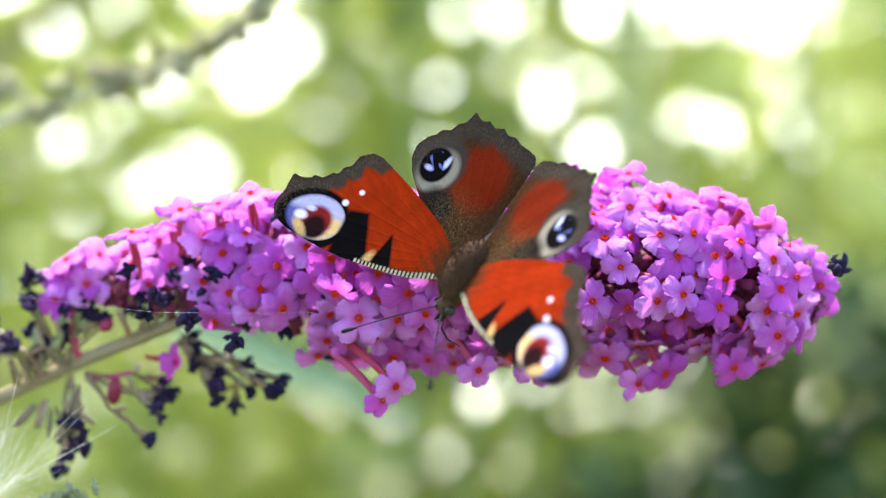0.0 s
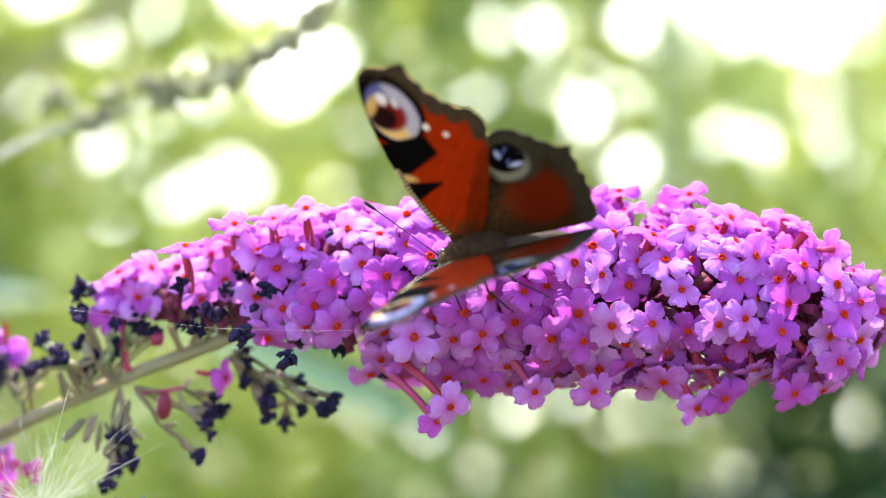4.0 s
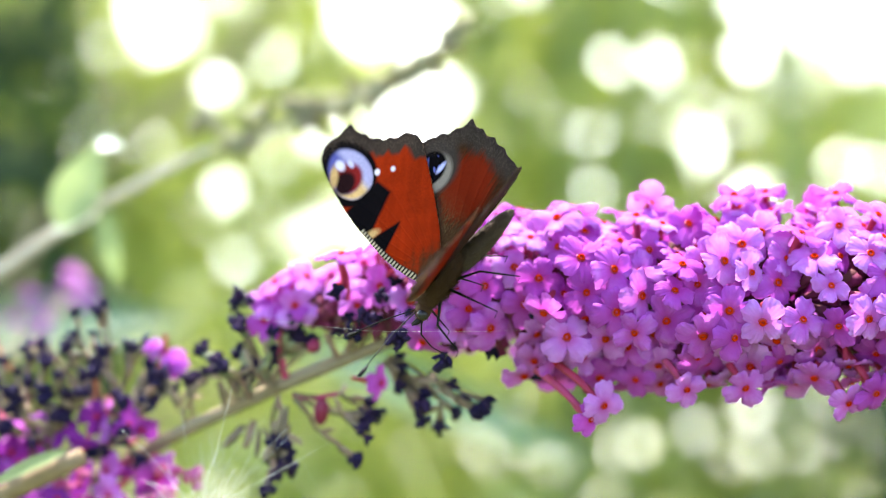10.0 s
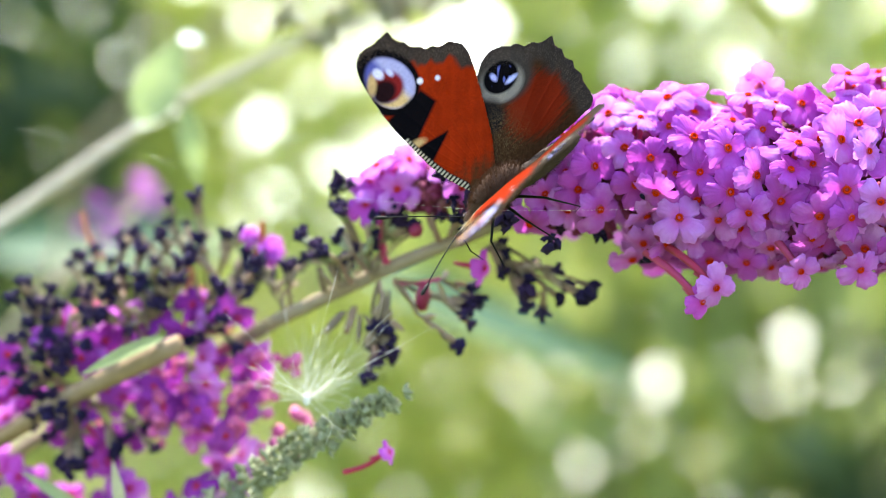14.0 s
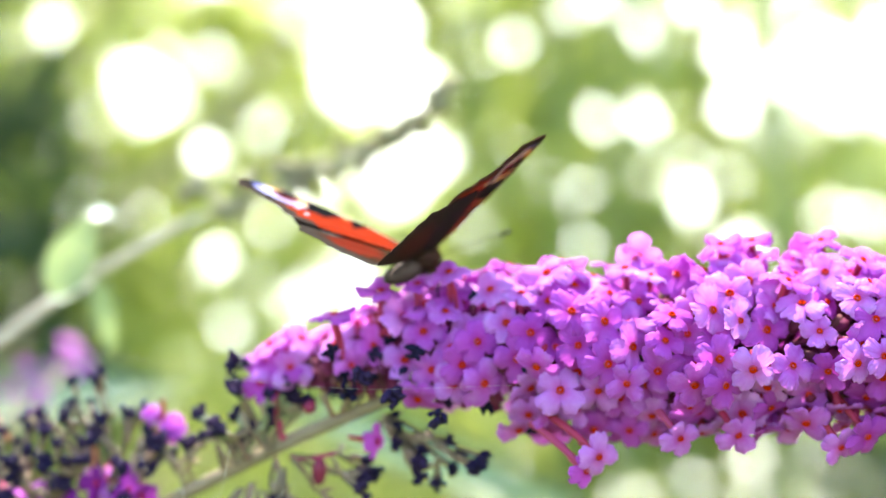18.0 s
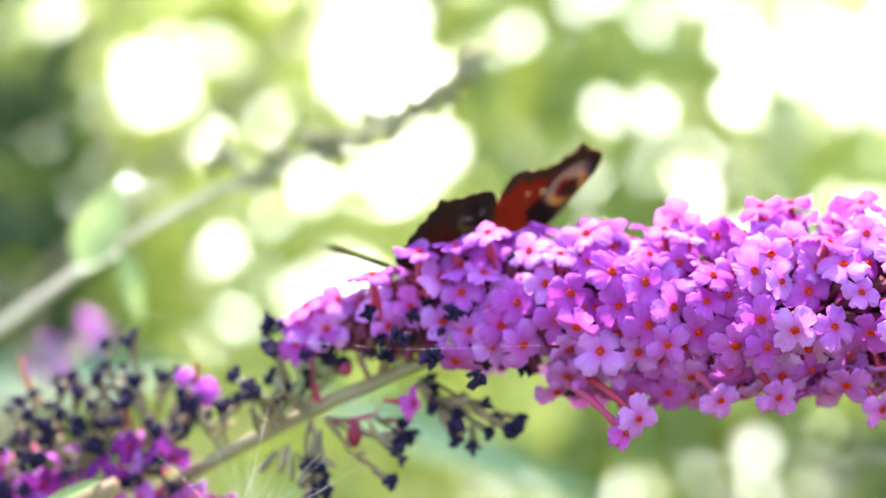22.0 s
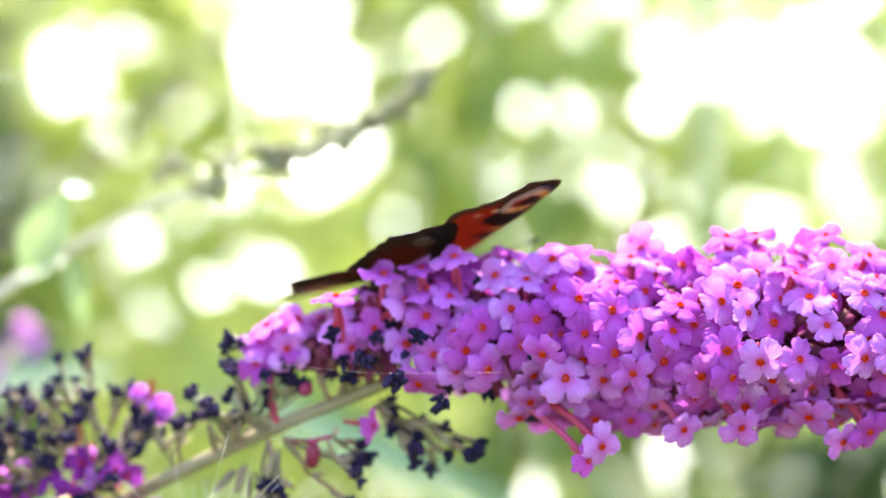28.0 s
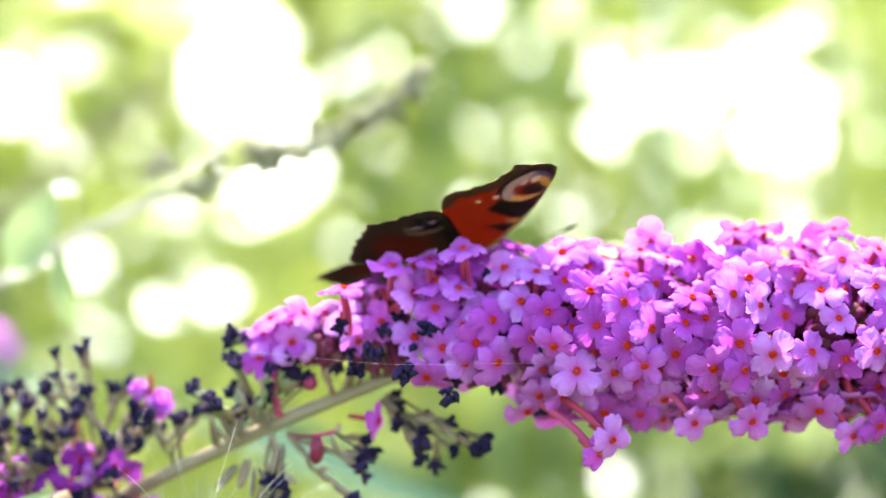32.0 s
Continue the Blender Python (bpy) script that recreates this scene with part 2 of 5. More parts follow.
# smaller chinks that let only a little light through
CHINKS = [
    (0.082, 1.322), (0.219, 1.232), (0.190, 1.287), (0.247, 1.233), (-0.154, 1.205), (-0.231, 1.199), (0.304, 1.226), (0.118, 1.042), (-0.023, 1.062),
    (0.011, 1.007), (0.045, 0.984), (-0.193, 1.187), (0.154, 1.326), (-0.209, 1.204), (-0.168, 1.191), (-0.131, 1.198), (-0.407, 1.208), (-0.205, 1.240),
]


def leaf_mass(name, label, material, count, low, high, sizes, gaps, keep, seed, rounded=True):
    """Many single leaves scattered in a box, left out of the gaps."""
    rng = np.random.default_rng(seed)
    at = rng.uniform(low, high, (count, 3))
    size = rng.uniform(*sizes, count)
    live = rng.random(count) < keep
    k = (at[:, 1] - EYE_Y) / (HEDGE_Y - EYE_Y)     # the gaps run on along the view
    gx, gz = at[:, 0] / k, EYE_Z + (at[:, 2] - EYE_Z) / k
    for x, z, r in gaps:
        live &= np.hypot(gx - x, gz - z) > r + 0.20 * size / k
    for i in np.flatnonzero(live):
        x, y, z = at[i]
        if noise.noise(Vector((x * 5.2, y * 3.3, z * 5.2))) < -0.36:
            live[i] = False
        elif rounded:                              # a rounded, loose outline for the single bushes
            q = [2 * (v - a) / (b - a) - 1 for v, a, b in zip(at[i], low, high)]
            live[i] = q[0] ** 2 + q[1] ** 2 + q[2] ** 2 <= 1 + 0.5 * noise.noise(Vector((x * 14, y * 14, z * 14)))
    at, size = at[live], size[live]
    n = len(at)
    q = rng.normal(size=(n, 3, 3))
    e0 = q[:, 0] / np.linalg.norm(q[:, 0], axis=1)[:, None]
    e1 = np.cross(e0, q[:, 1])
    e1 /= np.linalg.norm(e1, axis=1)[:, None]
    e2 = np.cross(e0, e1)
    leaf = np.array(((-1, 0, 0), (-0.3, -0.36, 0.06), (0.4, -0.3, 0.06), (1, 0, -0.1), (0.4, 0.3, 0.06), (-0.3, 0.36, 0.06), (0, 0, -0.02)))
    verts = at[:, None] + size[:, None, None] * (leaf[None, :, :1] * e0[:, None] + leaf[None, :, 1:2] * e1[:, None] + leaf[None, :, 2:] * e2[:, None])
    fan = np.array([(i, (i + 1) % 6, 6) for i in range(6)])
    faces = (np.arange(n)[:, None, None] * 7 + fan[None]).reshape(-1, 3)
    tagged(new(name, mesh_of(name, verts.reshape(-1, 3).tolist(), faces.tolist(), material)), label, "foliage", kind="stuff")


def build_hedge():
    rnd = random.Random(9)
    gaps = GAPS + [(x, z, 0.0050) for x, z in CHINKS]
    gaps += [(rnd.uniform(-0.6, 0.6), 1.48 - 0.46 * rnd.random() ** 1.5, rnd.choice((0.001, 0.002, 0.003, 0.0045))) for _ in range(360)]
    gaps += [(rnd.uniform(-0.02, 0.32), rnd.uniform(1.20, 1.46), rnd.choice((0.003, 0.004, 0.006))) for _ in range(40)]
    leaf_mass("hedge_foliage", "sunlit light-green leaves of a loose garden hedge", FAR_LEAF, 62000, (-0.85, 0.88, 0.30), (0.85, 1.83, 1.76), (0.013, 0.030), gaps, 0.86, 5, rounded=False)
    # nothing shades these shrubs; the dark leaf colour does it
    leaf_mass("shade_shrub_foliage", "leaves of a low shrub, shade put into their dark green", DARK_LEAF, 20000, (0.06, 0.66, 0.40), (0.60, 0.88, 1.150), (0.010, 0.022), GAPS, 0.9, 6)
    leaf_mass("shade_shrub_foliage", "leaves of a tall shrub, shade put into their dark green", DARK_LEAF, 3600, (-0.55, 0.66, 1.02), (-0.235, 0.88, 1.45), (0.010, 0.022), GAPS, 0.8, 7)
    for k, (x, y, r, lean_) in enumerate(((0.118, 1.10, 0.0062, 0.02), (-0.31, 1.2, 0.009, -0.03), (0.012, 1.3, 0.006, 0.02), (0.43, 1.0, 0.008, -0.04), (0.045, 0.84, 0.0042, 0.012), (0.085, 0.82, 0.0035, -0.010),
                                          (0.135, 0.85, 0.0045, 0.014), (0.165, 0.83, 0.0034, -0.012), (0.005, 0.83, 0.0036, 0.016), (0.250, 0.85, 0.0040, 0.010), (-0.020, 0.85, 0.0030, -0.014), (0.330, 0.84, 0.0042, -0.012))):
        pts = [(x - lean_, y, 0.0), (x, y, 0.9), (x + lean_, y + 0.02, 1.4), (x + 1.4 * lean_, y, 1.8)]
        green = k >= 4
        st = new("hedge_stem", mesh_of("hedge_stem", *sweep(pts, [r, r * 0.9, r * 0.8, r * 0.5], 8), LEAF if green else STEM))
        tagged(st, "upright slender green shoot before the hedge" if green else "upright brown woody stem inside the hedge", "stem", "hedge stems")


# ---- the flower spike ----
def lobed(radius, seed):
    """A flat four-lobed flower face, a little wavy, opening upwards."""
    r = random.Random(seed)
    verts, faces = [], []
    turns = 96
    size = [r.uniform(0.88, 1.12) for _ in range(4)]
    tilt = [r.uniform(-0.26, 0.30) for _ in range(4)]
    rings = (0.10, 0.3, 0.55, 0.8, 0.94, 1.0)
    for q in rings:
        for k in range(turns):
            a = 2 * math.pi * k / turns
            lobe = int(((a + math.pi / 4) // (math.pi / 2))) % 4
            c = abs(math.cos(2 * a))
            d = (a + math.pi / 4) % (math.pi / 2) - math.pi / 4     # four round lobes
            edge = (0.53 * math.cos(d) + math.sqrt(0.27 - (0.53 * math.sin(d)) ** 2)) * 0.98 * (1 - 0.26 * math.exp(-((abs(d) - math.pi / 4) / 0.11) ** 2)) * (1 + (size[lobe] - 1) * min(1.0, c / 0.3))
            edge *= 1 + q ** 6 * (0.03 * math.sin(11 * a + seed) * c + 0.024 * math.sin(21 * a + 2 * seed) + 0.016 * math.sin(39 * a + 3 * seed + 2 * math.sin(5 * a)) - 0.06 * c ** 24)
            rr = radius * q * (edge if q > 0.25 else 0.6 + 0.4 * edge)
            z = radius * (-0.10 * (1 - q) ** 2 + tilt[lobe] * q * q * c + 0.10 * q * q * math.sin(3 * a + seed * 1.3) - 0.16 * q ** 2 * (2 * abs(d)) ** 2 * c + 0.034 * q ** 4 * math.sin(27 * a + 1.7 * seed + 2 * math.sin(4 * a)) + 0.09 * q * noise.noise(Vector((rr * 900 * math.cos(a), rr * 900 * math.sin(a), seed))))
            if q == 1.0:
                z -= 0.045 * radius
            verts.append(Vector((rr * math.cos(a), rr * math.sin(a), z - 0.12 * radius * q ** 4)))
    for i in range(len(rings) - 1):
        for k in range(turns):
            j = (k + 1) % turns
            faces.append((i * turns + k, i * turns + j, (i + 1) * turns + j, (i + 1) * turns + k))
    return verts, faces


def floret_meshes():
    faces_ = [mesh_of("floret", *lobed(0.0045, s), PETAL) for s in range(1, 8)]
    tube = mesh_of("tube", *sweep([(0, 0, -0.0070), (0.0002, 0, -0.005), (0, 0.0001, -0.002), (0, 0, -0.0003)], [0.0004, 0.00055, 0.0007, 0.0009], 7), TUBE)
    vs, fs = [], []                                # a small orange ring round a deep hole
    for r, z in ((0.00066, -0.00005), (0.00058, 0.00012), (0.00042, 0.00014), (0.00028, -0.00015), (0.00020, -0.0010)):
        vs += [Vector((r * math.cos(k * 0.6283), r * math.sin(k * 0.6283), z)) for k in range(10)]
    for i in range(4):
        fs += [(i * 10 + k, i * 10 + (k + 1) % 10, i * 10 + 10 + (k + 1) % 10, i * 10 + 10 + k) for k in range(10)]
    fs.append(tuple(range(40, 50)))
    throat = mesh_of("throat", vs, fs, THROAT)
    return faces_, tube, throat


SPIKE_X = [-0.064, -0.055, -0.045, -0.03, -0.01, 0.02, 0.05, 0.066, 0.0755, 0.0815, 0.0845]
SPIKE_R = [0.003, 0.0065, 0.0098, 0.0140, 0.0178, 0.0192, 0.0190, 0.0170, 0.0125, 0.0070, 0.002]
SPIKE_Y = [0.016, 0.014, 0.012, 0.010, 0.006, 0.003, 0.001, 0.0, 0.0, 0.0, 0.0]
SPIKE_Z = [1.177, 1.178, 1.1785, 1.1793, 1.1785, 1.1779, 1.1783, 1.1780, 1.177, 1.176, 1.175]


def axis_at(x):
    return (np.interp(x, SPIKE_X, SPIKE_Y), np.interp(x, SPIKE_X, SPIKE_Z), np.interp(x, SPIKE_X, SPIKE_R))


def build_spike():
    spike = thing("flower_spike", (0, 0, 0), "dense pink-purple butterfly bush flower spike with orange flower centres", "flower")
    faces_, tube, throat = floret_meshes()
    rnd = random.Random(11)
    spots = []
    cells = {}
    tries = 0
    while tries < 14000:
        tries += 1
        x = rnd.uniform(-0.063, 0.0845)
        a = rnd.uniform(0, 2 * math.pi)            # 0: towards +y, pi / 2: up
        y, z, r = axis_at(x)
        if r < 0.004 and x < 0:
            continue
        # the lower side of the left part has withered
        if math.sin(a) < -0.05 + 0.0 and x < -0.03:
            continue
        if math.sin(a) < -0.55 and x < -0.012:
            continue
        if noise.noise(Vector((x * 95, 4 * math.cos(a) * r / 0.019, 4 * math.sin(a) * r / 0.019))) < -0.44:
            continue                               # hollows between the flower whorls
        rr = r * (rnd.uniform(0.82, 1.03) + 0.12 * noise.noise(Vector((x * 120, 2.2 * math.cos(a), 2.2 * math.sin(a) + 7)))) * (0.95 if math.sin(a) > 0.5 and x > 0.0 else 1.0) * (0.85 if math.sin(a) < -0.3 and -0.02 < x < 0.07 else 1.0)
        slope = (axis_at(x + 0.004)[2] - axis_at(x - 0.004)[2]) / 0.008
        out = Vector((0.22 - 0.9 * slope, math.cos(a), math.sin(a))).normalized()
        p = Vector((x, y + rr * math.cos(a), z + rr * math.sin(a)))
        key = (int(p.x // 0.006), int(p.y // 0.006), int(p.z // 0.006))
        near = [q for i in (-1, 0, 1) for j in (-1, 0, 1) for k in (-1, 0, 1) for q in cells.get((key[0] + i, key[1] + j, key[2] + k), ())]
        if any((q - p).length < (0.0049 if x > -0.028 else 0.0057) for q in near):
            continue
        cells.setdefault(key, []).append(p)
        spots.append((p, out, a))
    front = sorted(spots, key=lambda s: s[0].y - 0.6 * s[0].z)
    back = []
    for i, (p, out, a) in enumerate(front):
        lean = Vector((rnd.gauss(0, 0.34), rnd.gauss(-0.10, 0.34), rnd.gauss(0.04, 0.34)))
        m = facing(p, (out + lean).normalized(), rnd.uniform(0, 6.28)) @ Matrix.Scale(rnd.uniform(0.84, 1.14), 4)
        if i < 300:
            f = child("floret", faces_[i % 7], spike, m)
            child("tube", tube, f)
            child("throat", throat, f)
        else:
            back.append(m)
    piece = lobed(0.0042, 3)
    child("back_bloom", mesh_of("back_bloom", *joined([moved(piece, m) for m in back]), PETAL), spike)
    spike.children[-1]["kind"] = "stuff"
    # calyces and stalks inside the spike, coloured dark to give shade between florets
    core = []
    for _ in range(520):
        x, a = rnd.uniform(-0.056, 0.083), rnd.uniform(0, 6.283)
        y, z, r = axis_at(x)
        d = Vector((0.3, math.cos(a), math.sin(a)))
        b, e = Vector((x, y, z)), Vector((x, y, z)) + d * r * rnd.uniform(0.5, 0.75)
        core.append(sweep([b, b.lerp(e, 0.6), e], [0.0005, 0.0008, 0.0011], 5))
    child("inner_calyx_mass", mesh_of("inner_calyx_mass", *joined(core), INNER_SHADE), spike)["kind"] = "stuff"
    # main stem inside
    pts = [(-0.56, 0.25, 0.0), (-0.52, 0.22, 0.6), (-0.38, 0.13, 0.94), (-0.24, 0.07, 1.065), (-0.17, 0.062, 1.105), (-0.128, 0.050, 1.130), (-0.10, 0.039, 1.142), (-0.076, 0.020, 1.1545), (-0.055, 0.014, 1.164), (-0.037, 0.011, 1.171), (-0.01, 0.006, 1.178), (0.03, 0.003, 1.178), (0.08, 0, 1.176)]
    child("stem", mesh_of("stem", *sweep(pts, [0.006, 0.005, 0.0036, 0.0025, 0.0019, 0.0016, 0.00152, 0.00142, 0.00135, 0.0013, 0.0011, 0.001, 0.0006], 10), STEM), spike, label="pale brown woody stem")
    return spike, (faces_, tube, throat)


# ---- stalks, withered flowers and buds ----
def rod_between(a, b):
    """The pose of a rod of unit length and unit radius that runs from a to b; its thickness is set by the caller."""
    a, b = Vector(a), Vector(b)
    return Matrix.Translation(a) @ (b - a).to_track_quat("Z", "Y").to_matrix().to_4x4(), (b - a).length


def unit_rod(name, material, r0, r1, bend, seed):
    """A thin bent stalk of unit length, radii given per unit of length."""
    r = random.Random(seed)
    a = r.uniform(0, 6.28)
    pts = [(bend * math.sin(math.pi * t) * math.cos(a), bend * math.sin(math.pi * t) * math.sin(a), t) for t in (0, 0.2, 0.4, 0.6, 0.8, 1.0)]
    return mesh_of(name, *sweep(pts, [r0 + (r1 - r0) * i / 5 for i in range(6)], 6), material)


ROD_MESHES = {}


def stalk(parent, a, b, radius, material, name="stalk", seed=0):
    """A stalk from a to b as a part of parent."""
    key = (material.name, seed % 4, name)
    if key not in ROD_MESHES:
        ROD_MESHES[key] = unit_rod(name, material, 1.0, 0.8, 0.0, seed % 4)
        me = ROD_MESHES[key]
        for v in me.vertices:
            w = 1.1 * math.sin(math.pi * v.co.z)
            v.co.x += w * (1 if seed % 2 else -1)
            v.co.y += w * (1 if seed % 4 > 1 else -1)
    m, length = rod_between(a, b)
    return child(name, ROD_MESHES[key], parent, m @ Matrix.Diagonal((radius, radius, length, 1)))


def withered_meshes():
    out = []
    for s in range(6):
        r = random.Random(70 + s)
        pieces = [blob(0.0008, 1.4, s, 5, 7, 0.6)]
        for k in range(4):                        # crumpled remains of the four lobes
            a = k * 1.57 + r.uniform(-0.5, 0.5)
            m = Matrix.Translation((0.0010 * math.cos(a), 0.0010 * math.sin(a), 0.0008 + r.uniform(-0.0003, 0.0005))) @ Euler((r.uniform(-1, 1), r.uniform(-1, 1), a)).to_matrix().to_4x4()
            pieces.append(moved(blob(r.uniform(0.0004, 0.0007), r.uniform(0.6, 1.9), s * 9 + k, 4, 6, 0.6), m))
        out.append(mesh_of("withered_floret", *joined(pieces), WITHER))
    return out


def calyx_mesh(material, name="calyx"):
    return mesh_of(name, *sweep([(0, 0, 0), (0, 0, 0.0008), (0, 0, 0.0022), (0, 0, 0.0034)], [0.0003, 0.0007, 0.0008, 0.00035], 7), material)


DRY_CALYX = [calyx_mesh(leafy("tan_calyx", (0.20, 0.12, 0.075), (0.33, 0.25, 0.15), (0.42, 0.30, 0.24), 600, 0.3, 0.6, bump=0.4), "tan_calyx")]


def withered_cluster(parent, meshes, calyx, base, tips, rnd, spread, each=2):
    """Dark dead flowers on branching brown stalks that rise from base."""
    base = Vector(base)
    for n, tip in enumerate(tips):
        tip = Vector(tip)
        fork = base.lerp(tip, 0.55) + Vector((rnd.gauss(0, 0.0008), rnd.gauss(0, 0.0008), rnd.gauss(0, 0.0008)))
        stalk(parent, base, fork, 0.00045, STALK, "stalk", n)
        for k in range(each):
            end = tip + Vector((rnd.gauss(0, spread), rnd.gauss(0, spread), rnd.gauss(0, spread)))
            stalk(parent, fork, end, 0.00030, STALK, "stalk", n + k)
            out = (end - fork).normalized()
            child("calyx", calyx, parent, facing(end - out * 0.0032, out) @ Matrix.Scale(rnd.uniform(0.75, 0.95), 4))
            if k < 2:                              # an empty tan calyx lower on the stalk
                way = (out + Vector((rnd.gauss(0, 0.5), rnd.gauss(0, 0.5), rnd.gauss(0, 0.5)))).normalized()
                child("calyx", DRY_CALYX[0], parent, facing(fork.lerp(end, rnd.uniform(0.0, 0.35)), way, rnd.uniform(0, 6)) @ Matrix.Diagonal((0.7, 0.7, rnd.uniform(0.9, 1.4), 1)))
            child("withered_floret", meshes[rnd.randrange(6)], parent, facing(end, out, rnd.uniform(0, 6)) @ Matrix.Scale(rnd.uniform(0.75, 1.2), 4))


def side_floret(parent, kit, place, out, size=1.0, spin=0.0):
    faces_, tube, throat = kit
    f = child("floret", faces_[int(size * 100) % 7], parent, facing(place, out, spin) @ Matrix.Scale(size, 4))
    child("tube", tube, f)
    child("throat", throat, f)
    return f


def build_spike_details(spike, kit):
    rnd = random.Random(21)
    dead, calyx, brown = withered_meshes(), calyx_mesh(BUD), calyx_mesh(STALK, "brown_calyx")
    c = withered_cluster
    # dead flowers above the stem
    c(spike, dead, calyx, (-0.060, 0.013, 1.1618), [(-0.0655, 0.011, 1.1725), (-0.0635, 0.012, 1.1665), (-0.060, 0.010, 1.1705), (-0.0575, 0.014, 1.1690), (-0.0665, 0.013, 1.1690), (-0.056, 0.012, 1.1735)], rnd, 0.0013, 3)
    c(spike, dead, calyx, (-0.0645, 0.014, 1.1600), [(-0.0715, 0.013, 1.1680), (-0.0690, 0.012, 1.1665), (-0.0662, 0.014, 1.1640), (-0.0735, 0.015, 1.1690)], rnd, 0.0013, 3)
    c(spike, dead, calyx, (-0.0605, 0.014, 1.1790), [(-0.0665, 0.014, 1.1795), (-0.0630, 0.012, 1.1800)], rnd, 0.0009, 2)
    # hanging below
    c(spike, dead, brown, (-0.0590, 0.013, 1.1605), [(-0.0580, 0.010, 1.1530), (-0.0572, 0.011, 1.1505), (-0.0590, 0.012, 1.1490), (-0.0610, 0.012, 1.1440), (-0.0565, 0.010, 1.1480)], rnd, 0.0012, 3)
    c(spike, dead, brown, (-0.0560, 0.012, 1.1610), [(-0.0405, 0.012, 1.1590), (-0.0408, 0.010, 1.1540), (-0.0440, 0.011, 1.1495), (-0.0420, 0.012, 1.1565)], rnd, 0.0010, 2)
    c(spike, dead, brown, (-0.0370, 0.012, 1.1680), [(-0.0322, 0.010, 1.1585), (-0.0336, 0.012, 1.1625), (-0.0210, 0.008, 1.1584), (-0.0345, 0.012, 1.1655), (-0.0300, 0.013, 1.1615), (-0.0260, 0.010, 1.1600)], rnd, 0.0012, 3)
    c(spike, dead, brown, (-0.0310, 0.013, 1.1640), [(-0.0277, 0.0152, 1.1548)], rnd, 0.0001, 1)
    # dark withered ones between the living flowers
    for x, y, z in ((-0.046, -0.002, 1.181), (-0.040, -0.004, 1.176), (-0.034, -0.006, 1.172), (-0.030, -0.004, 1.180), (-0.026, -0.006, 1.168), (-0.043, 0.000, 1.173), (0.083, -0.012, 1.1815), (0.0835, -0.0115, 1.1808)):
        child("withered_floret", dead[rnd.randrange(6)], spike, facing((x, y, z), (0, -1, 0.3), rnd.uniform(0, 6)) @ Matrix.Scale(rnd.uniform(1.0, 1.5), 4))
    for _ in range(24):
        x, a = rnd.uniform(-0.056, -0.008), rnd.uniform(2.2, 4.4)
        y, z, r = axis_at(x)
        out = Vector((0.1, math.cos(a), math.sin(a)))
        p = Vector((x, y, z)) + out * r * rnd.uniform(0.65, 0.98)
        child("withered_floret", dead[rnd.randrange(6)], spike, facing(p, out, rnd.uniform(0, 6)) @ Matrix.Scale(rnd.uniform(0.7, 1.1), 4))
    # loose living flowers: one bent down sideways, long tubes hanging out below, the leftmost ones
    side_floret(spike, kit, (-0.0385, 0.010, 1.1630), (0.9, -0.25, -0.15), 0.9)
    stalk(spike, (-0.0560, 0.012, 1.1605), (-0.0470, 0.010, 1.1612), 0.0005, TUBE, "red_stalk", 1)
    side_floret(spike, kit, (-0.0611, 0.010, 1.1755), (-0.25, -0.9, 0.25), 0.95, 0.3)
    side_floret(spike, kit, (-0.0560, 0.009, 1.1790), (-0.2, -0.85, 0.4), 1.0, 0.9)
    side_floret(spike, kit, (-0.0590, 0.010, 1.1830), (-0.4, -0.5, 0.75), 1.0, 0.2)
    stalk(spike, (-0.0575, 0.013, 1.1640), (-0.0580, 0.011, 1.1740), 0.0008, TUBE, "red_stalk", 2)
    ball = mesh_of("bud", *blob(0.0013, 1.15, 3, 7, 9, 0.08), leafy("red_bud", (0.16, 0.01, 0.03), (0.22, 0.015, 0.05), (0.28, 0.02, 0.07), 700, 0.1, 0.4))
    child("bud", ball, spike, facing((-0.0515, 0.0095, 1.1703), (0.6, -0.2, 0.6)), "dark red round bud")
    stalk(spike, (-0.0575, 0.012, 1.1655), (-0.0521, 0.0100, 1.1698), 0.0003, STALK, "stalk", 3)
    child("bud", ball, spike, facing((-0.0505, 0.012, 1.1575), (0.1, -0.2, 1)) @ Matrix.Diagonal((1.2, 1.2, 1.9, 1)), "wine-red closed bud")
    stalk(spike, (-0.0560, 0.012, 1.1600), (-0.0505, 0.0120, 1.1550), 0.00035, BUD, "stalk", 1)
    for x0, z0, x1, z1 in ((-0.006, 1.168, 0.0035, 1.1600), (-0.009, 1.1665, 0.001, 1.1575), (0.013, 1.170, 0.0185, 1.1628), (0.026, 1.168, 0.0290, 1.1630), (0.042, 1.169, 0.0475, 1.1600), (0.047, 1.170, 0.0525, 1.1618), (0.061, 1.168, 0.0650, 1.1628)):
        a, b = Vector((x0, -0.004, z0)), Vector((x1, -0.010, z1))
        d = (b - a).normalized()
        side_floret(spike, kit, b, (d + Vector((0, -0.55, 0.1))).normalized(), rnd.uniform(0.82, 0.98), rnd.uniform(0, 6))
        stalk(spike, a, b - d * 0.001, 0.0008, TUBE, "red_stalk", 2)
    # the upright flowers on red tubes along the top
    for x, y, z in ((-0.036, -0.002, 1.1925), (-0.029, -0.002, 1.1935), (-0.023, -0.004, 1.1955), (-0.045, -0.002, 1.1885), (0.028, -0.002, 1.1985), (0.0345, 0.004, 1.1990), (0.047, 0.000, 1.1985)):
        side_floret(spike, kit, (x, y, z), (rnd.uniform(-0.2, 0.25), rnd.uniform(-0.5, -0.25), 1), rnd.uniform(0.9, 1.05), rnd.uniform(0, 6))
